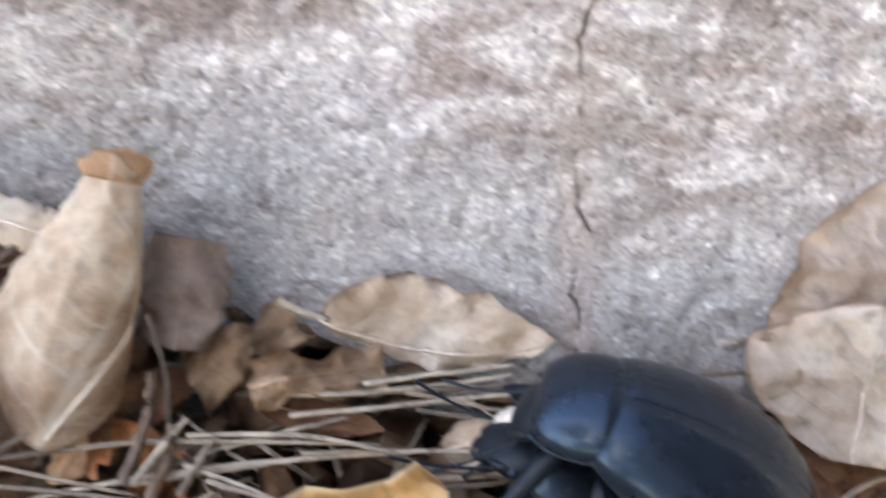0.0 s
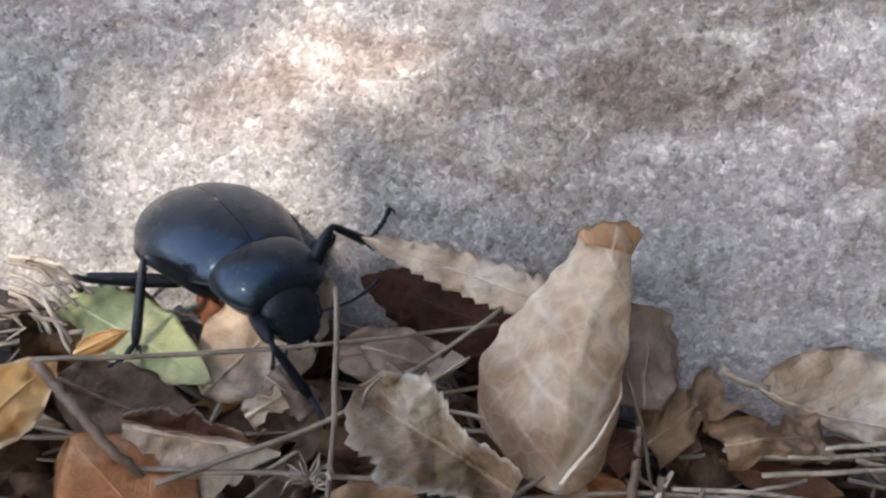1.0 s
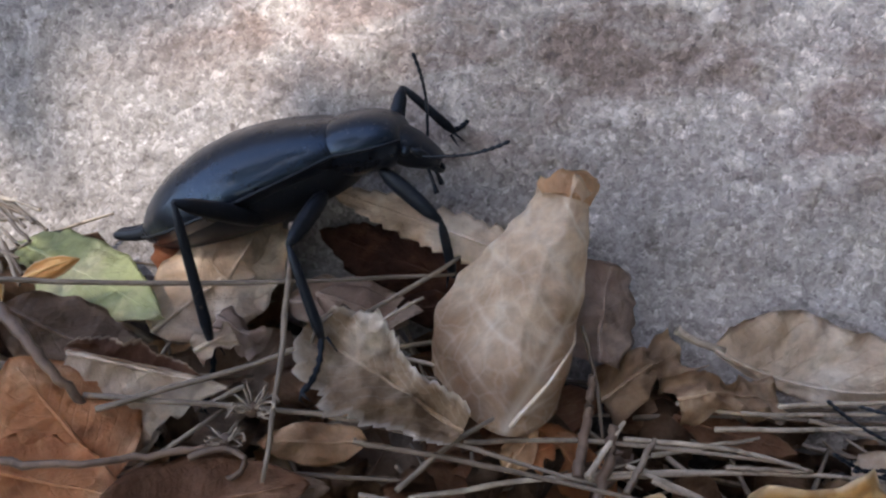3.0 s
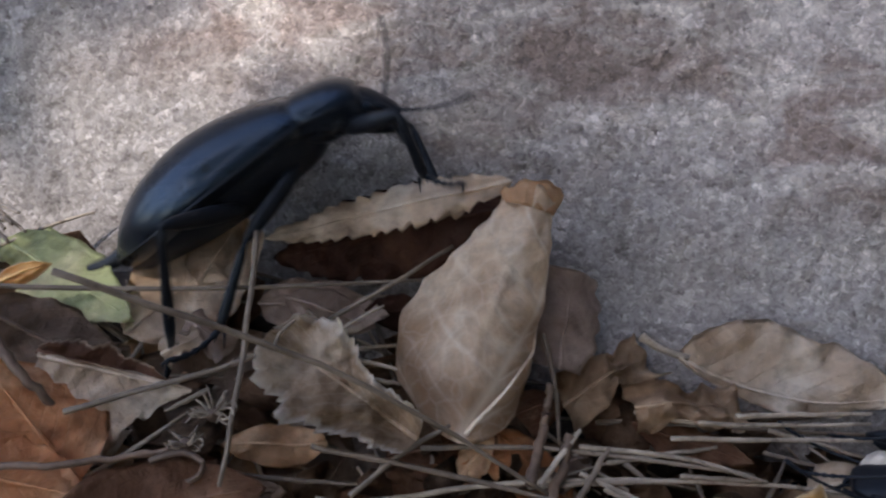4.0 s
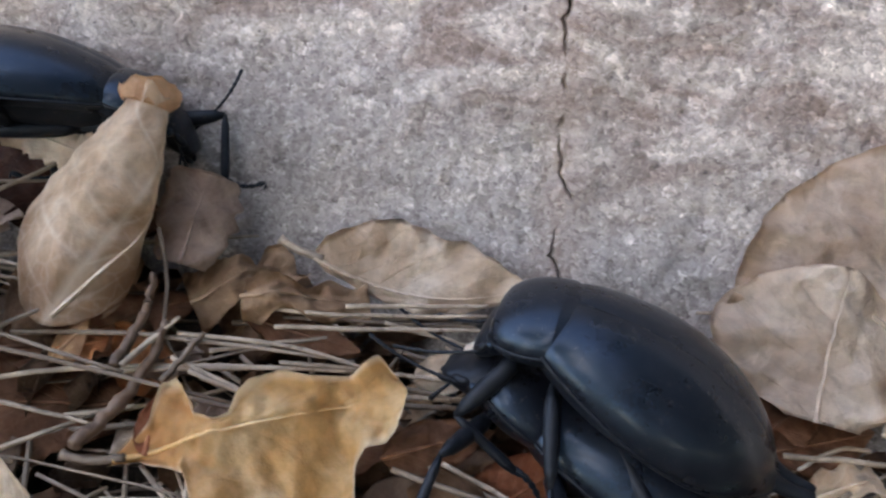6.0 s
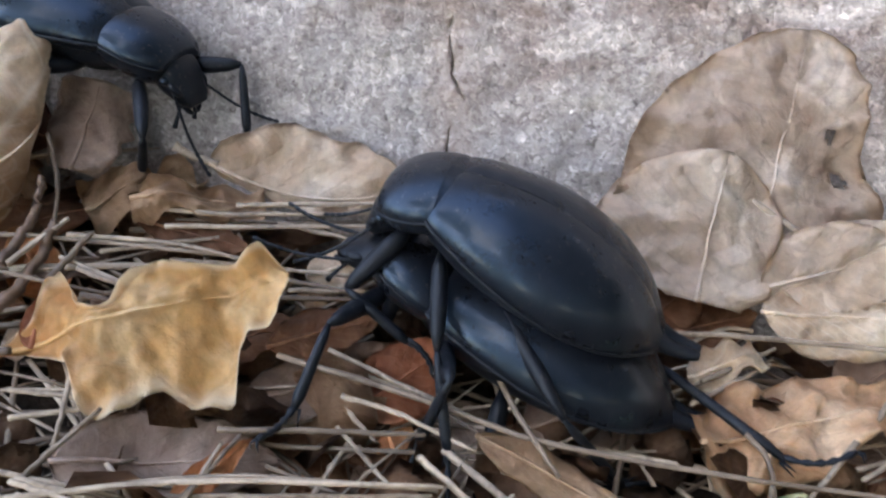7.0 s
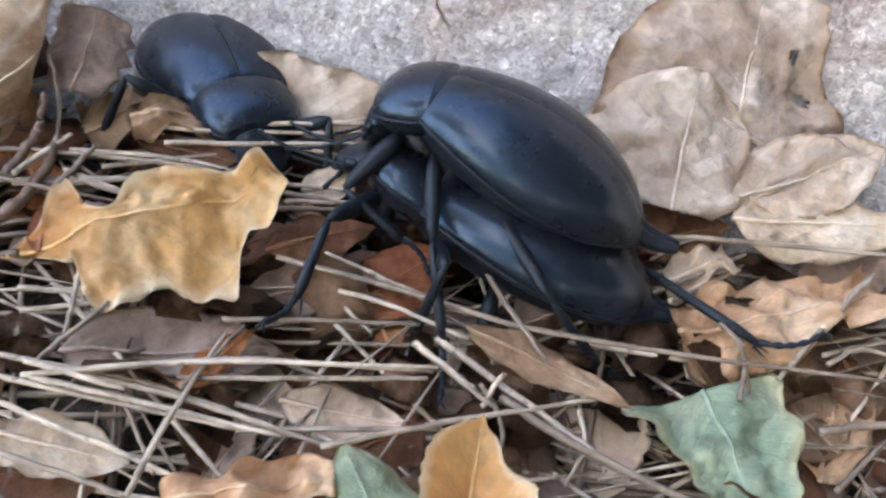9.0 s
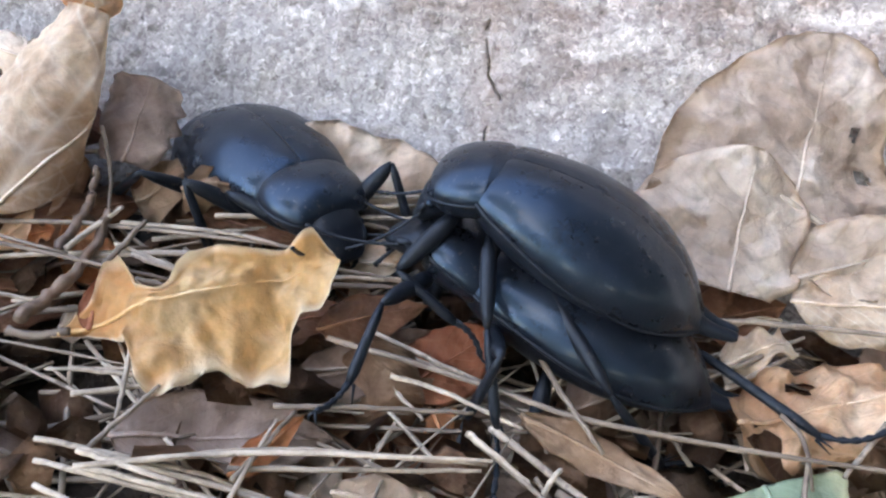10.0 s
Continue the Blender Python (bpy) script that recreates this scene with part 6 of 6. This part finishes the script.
def motions():
    walk(lone_beetle, [
        (0.0, stand((-0.0252, 0.0795, 0.0334), (0.800, -0.590, 0.110), (-0.079, 0.078, 0.994))),
        (0.5, stand((-0.0252, 0.0796, 0.0334), (0.800, -0.590, 0.110), (-0.079, 0.078, 0.994))),
        (1.0, stand((-0.0243, 0.0789, 0.0295), (0.610, -0.786, 0.100), (-0.071, 0.071, 0.995))),
        (1.2, stand((-0.0207, 0.0787, 0.0289), (0.624, -0.769, 0.141), (-0.116, 0.087, 0.989))),
        (1.5, stand((-0.0235, 0.0787, 0.0286), (0.786, -0.600, 0.148), (-0.109, 0.102, 0.989))),
        (2.0, stand((-0.0230, 0.0763, 0.0304), (0.811, -0.542, 0.219), (-0.108, 0.229, 0.967))),
        (2.2, stand((-0.0172, 0.0781, 0.0344), (0.885, -0.392, 0.251), (-0.160, 0.251, 0.955))),
        (3.3, stand((-0.0110, 0.0795, 0.0368), (0.875, -0.057, 0.480), (-0.471, 0.127, 0.873))),
        (3.5, stand((-0.0102, 0.0796, 0.0369), (0.883, 0.001, 0.469), (-0.465, 0.135, 0.875))),
        (3.8, stand((-0.0057, 0.0800, 0.0349), (0.908, 0.419, 0.001), (-0.067, 0.144, 0.987))),
        (4.0, stand((-0.0121, 0.0807, 0.0395), (0.785, 0.209, 0.584), (-0.614, 0.130, 0.779))),
        (4.2, stand((-0.0189, 0.0810, 0.0386), (0.621, 0.034, 0.783), (-0.751, 0.310, 0.582))),
        (4.5, stand((0.0007, 0.0812, 0.0327), (0.994, -0.104, 0.030), (-0.000, 0.273, 0.962))),
        (4.7, stand((0.0054, 0.0788, 0.0302), (0.946, 0.126, -0.297), (0.240, 0.339, 0.909))),
        (5.0, stand((0.0063, 0.0809, 0.0327), (0.940, 0.296, -0.168), (0.029, 0.420, 0.907))),
        (5.5, stand((0.0037, 0.0813, 0.0328), (0.994, 0.096, -0.054), (0.016, 0.357, 0.934))),
        (6.0, stand((0.0056, 0.0808, 0.0323), (0.990, 0.067, -0.122), (0.114, 0.113, 0.987))),
        (6.2, stand((0.0060, 0.0806, 0.0333), (0.986, -0.031, -0.167), (0.168, 0.057, 0.984))),
        (7.4, stand((0.0236, 0.0731, 0.0287), (0.893, -0.379, -0.241), (0.225, -0.088, 0.970))),
        (7.5, stand((0.0237, 0.0712, 0.0289), (0.870, -0.415, -0.266), (0.244, -0.107, 0.964))),
        (7.8, stand((0.0210, 0.0743, 0.0221), (0.624, -0.644, -0.443), (0.323, -0.304, 0.896))),
        (8.0, stand((0.0230, 0.0739, 0.0214), (0.473, -0.724, -0.503), (0.311, -0.397, 0.864))),
        (8.5, stand((0.0308, 0.0726, 0.0219), (0.598, -0.770, -0.222), (0.117, -0.190, 0.975))),
        (9.0, stand((0.0308, 0.0719, 0.0167), (0.462, -0.877, -0.134), (0.094, -0.102, 0.990))),
        (9.5, stand((0.0319, 0.0681, 0.0159), (0.600, -0.800, -0.004), (-0.006, -0.010, 1.000))),
        (10.0, stand((0.0327, 0.0680, 0.0163), (0.621, -0.784, -0.007), (-0.014, -0.020, 1.000))),
    ])
    for (kind, side), obs in lone_limbs.items():
        if kind == "antenna":
            root = obs.matrix_basis.to_translation()
            walk(obs, [(t, Matrix.Translation(root) @ pose(0, 0, 0, 0, -rise[side > 0] - 5 * math.sin(2.3 * i), side * out)) for i, (t, *rise, out) in enumerate(FEELERS)])
            continue
        fe, ti = obs
        both = [(t, joint_poses(kind, side, STEPS.get((t, kind, side)) or gait(kind, side, i), neck=LONE_NECK)) for i, t in enumerate(LONE_TIMES)]
        walk(fe, [(t, a) for t, (a, _) in both])
        walk(ti, [(t, c) for t, (_, c) in both])
    for leaf_ob, shift in ((lifted_leaf, Vector((0, 0, -0.0024))), (lifted_back, Vector((0, -0.0016, 0.0010)))):
        rest = leaf_ob.matrix_basis.copy()
        walk(leaf_ob, [(0, rest), (3.6, rest),
                       (4.0, leaf_pose(Vector((0.0086, 0.0790, 0.0338)) + shift, Vector((-0.0171, 0.0804, 0.0260)) + shift, (0.0, -0.75, 0.65))),
                       (4.2, leaf_pose(Vector((0.0059, 0.0754, 0.0276)) + shift, Vector((-0.0170, 0.0808, 0.0272)) + shift, (0.0, -0.75, 0.65))),
                       (4.5, rest), (10, rest)])
    still = lifted_needle.matrix_basis.copy()
    far_end, free_end = Vector((0.0123, 0.0572, 0.0138)), lifted_needle.location.copy()

    def tipped(goal):
        """The needle turned about its far end until its free end points at the goal."""
        turn = (free_end - far_end).rotation_difference(Vector(goal) - far_end).to_matrix().to_4x4()
        return Matrix.Translation(far_end) @ turn @ Matrix.Translation(-far_end) @ still

    walk(lifted_needle, [(0, still), (3.6, still), (4.0, tipped((-0.0254, 0.0460, 0.0429))), (4.2, tipped((-0.0086, 0.0642, 0.0223))), (4.5, still), (10, still)])
    for ob, stance in ((top_beetle, PAIR_TOP), (low_beetle, PAIR_LOW)):      # the pair climbs a little while the other comes round
        before = Matrix.Translation((-0.0010, 0.0, -0.0014)) @ stance
        walk(ob, [(0, before), (6.2, before), (7.3, stance), (10, stance)])
    for limbs, amount in ((top_limbs, 9), (low_limbs, 6)):
        for side in (-1, 1):
            an = limbs["antenna", side]
            base = an.matrix_basis.copy()
            walk(an, [(t * 0.5, base @ pose(0, 0, 0, 0, amount * math.sin(1.9 * t + side), amount * math.cos(1.3 * t))) for t in range(21)])


motions()
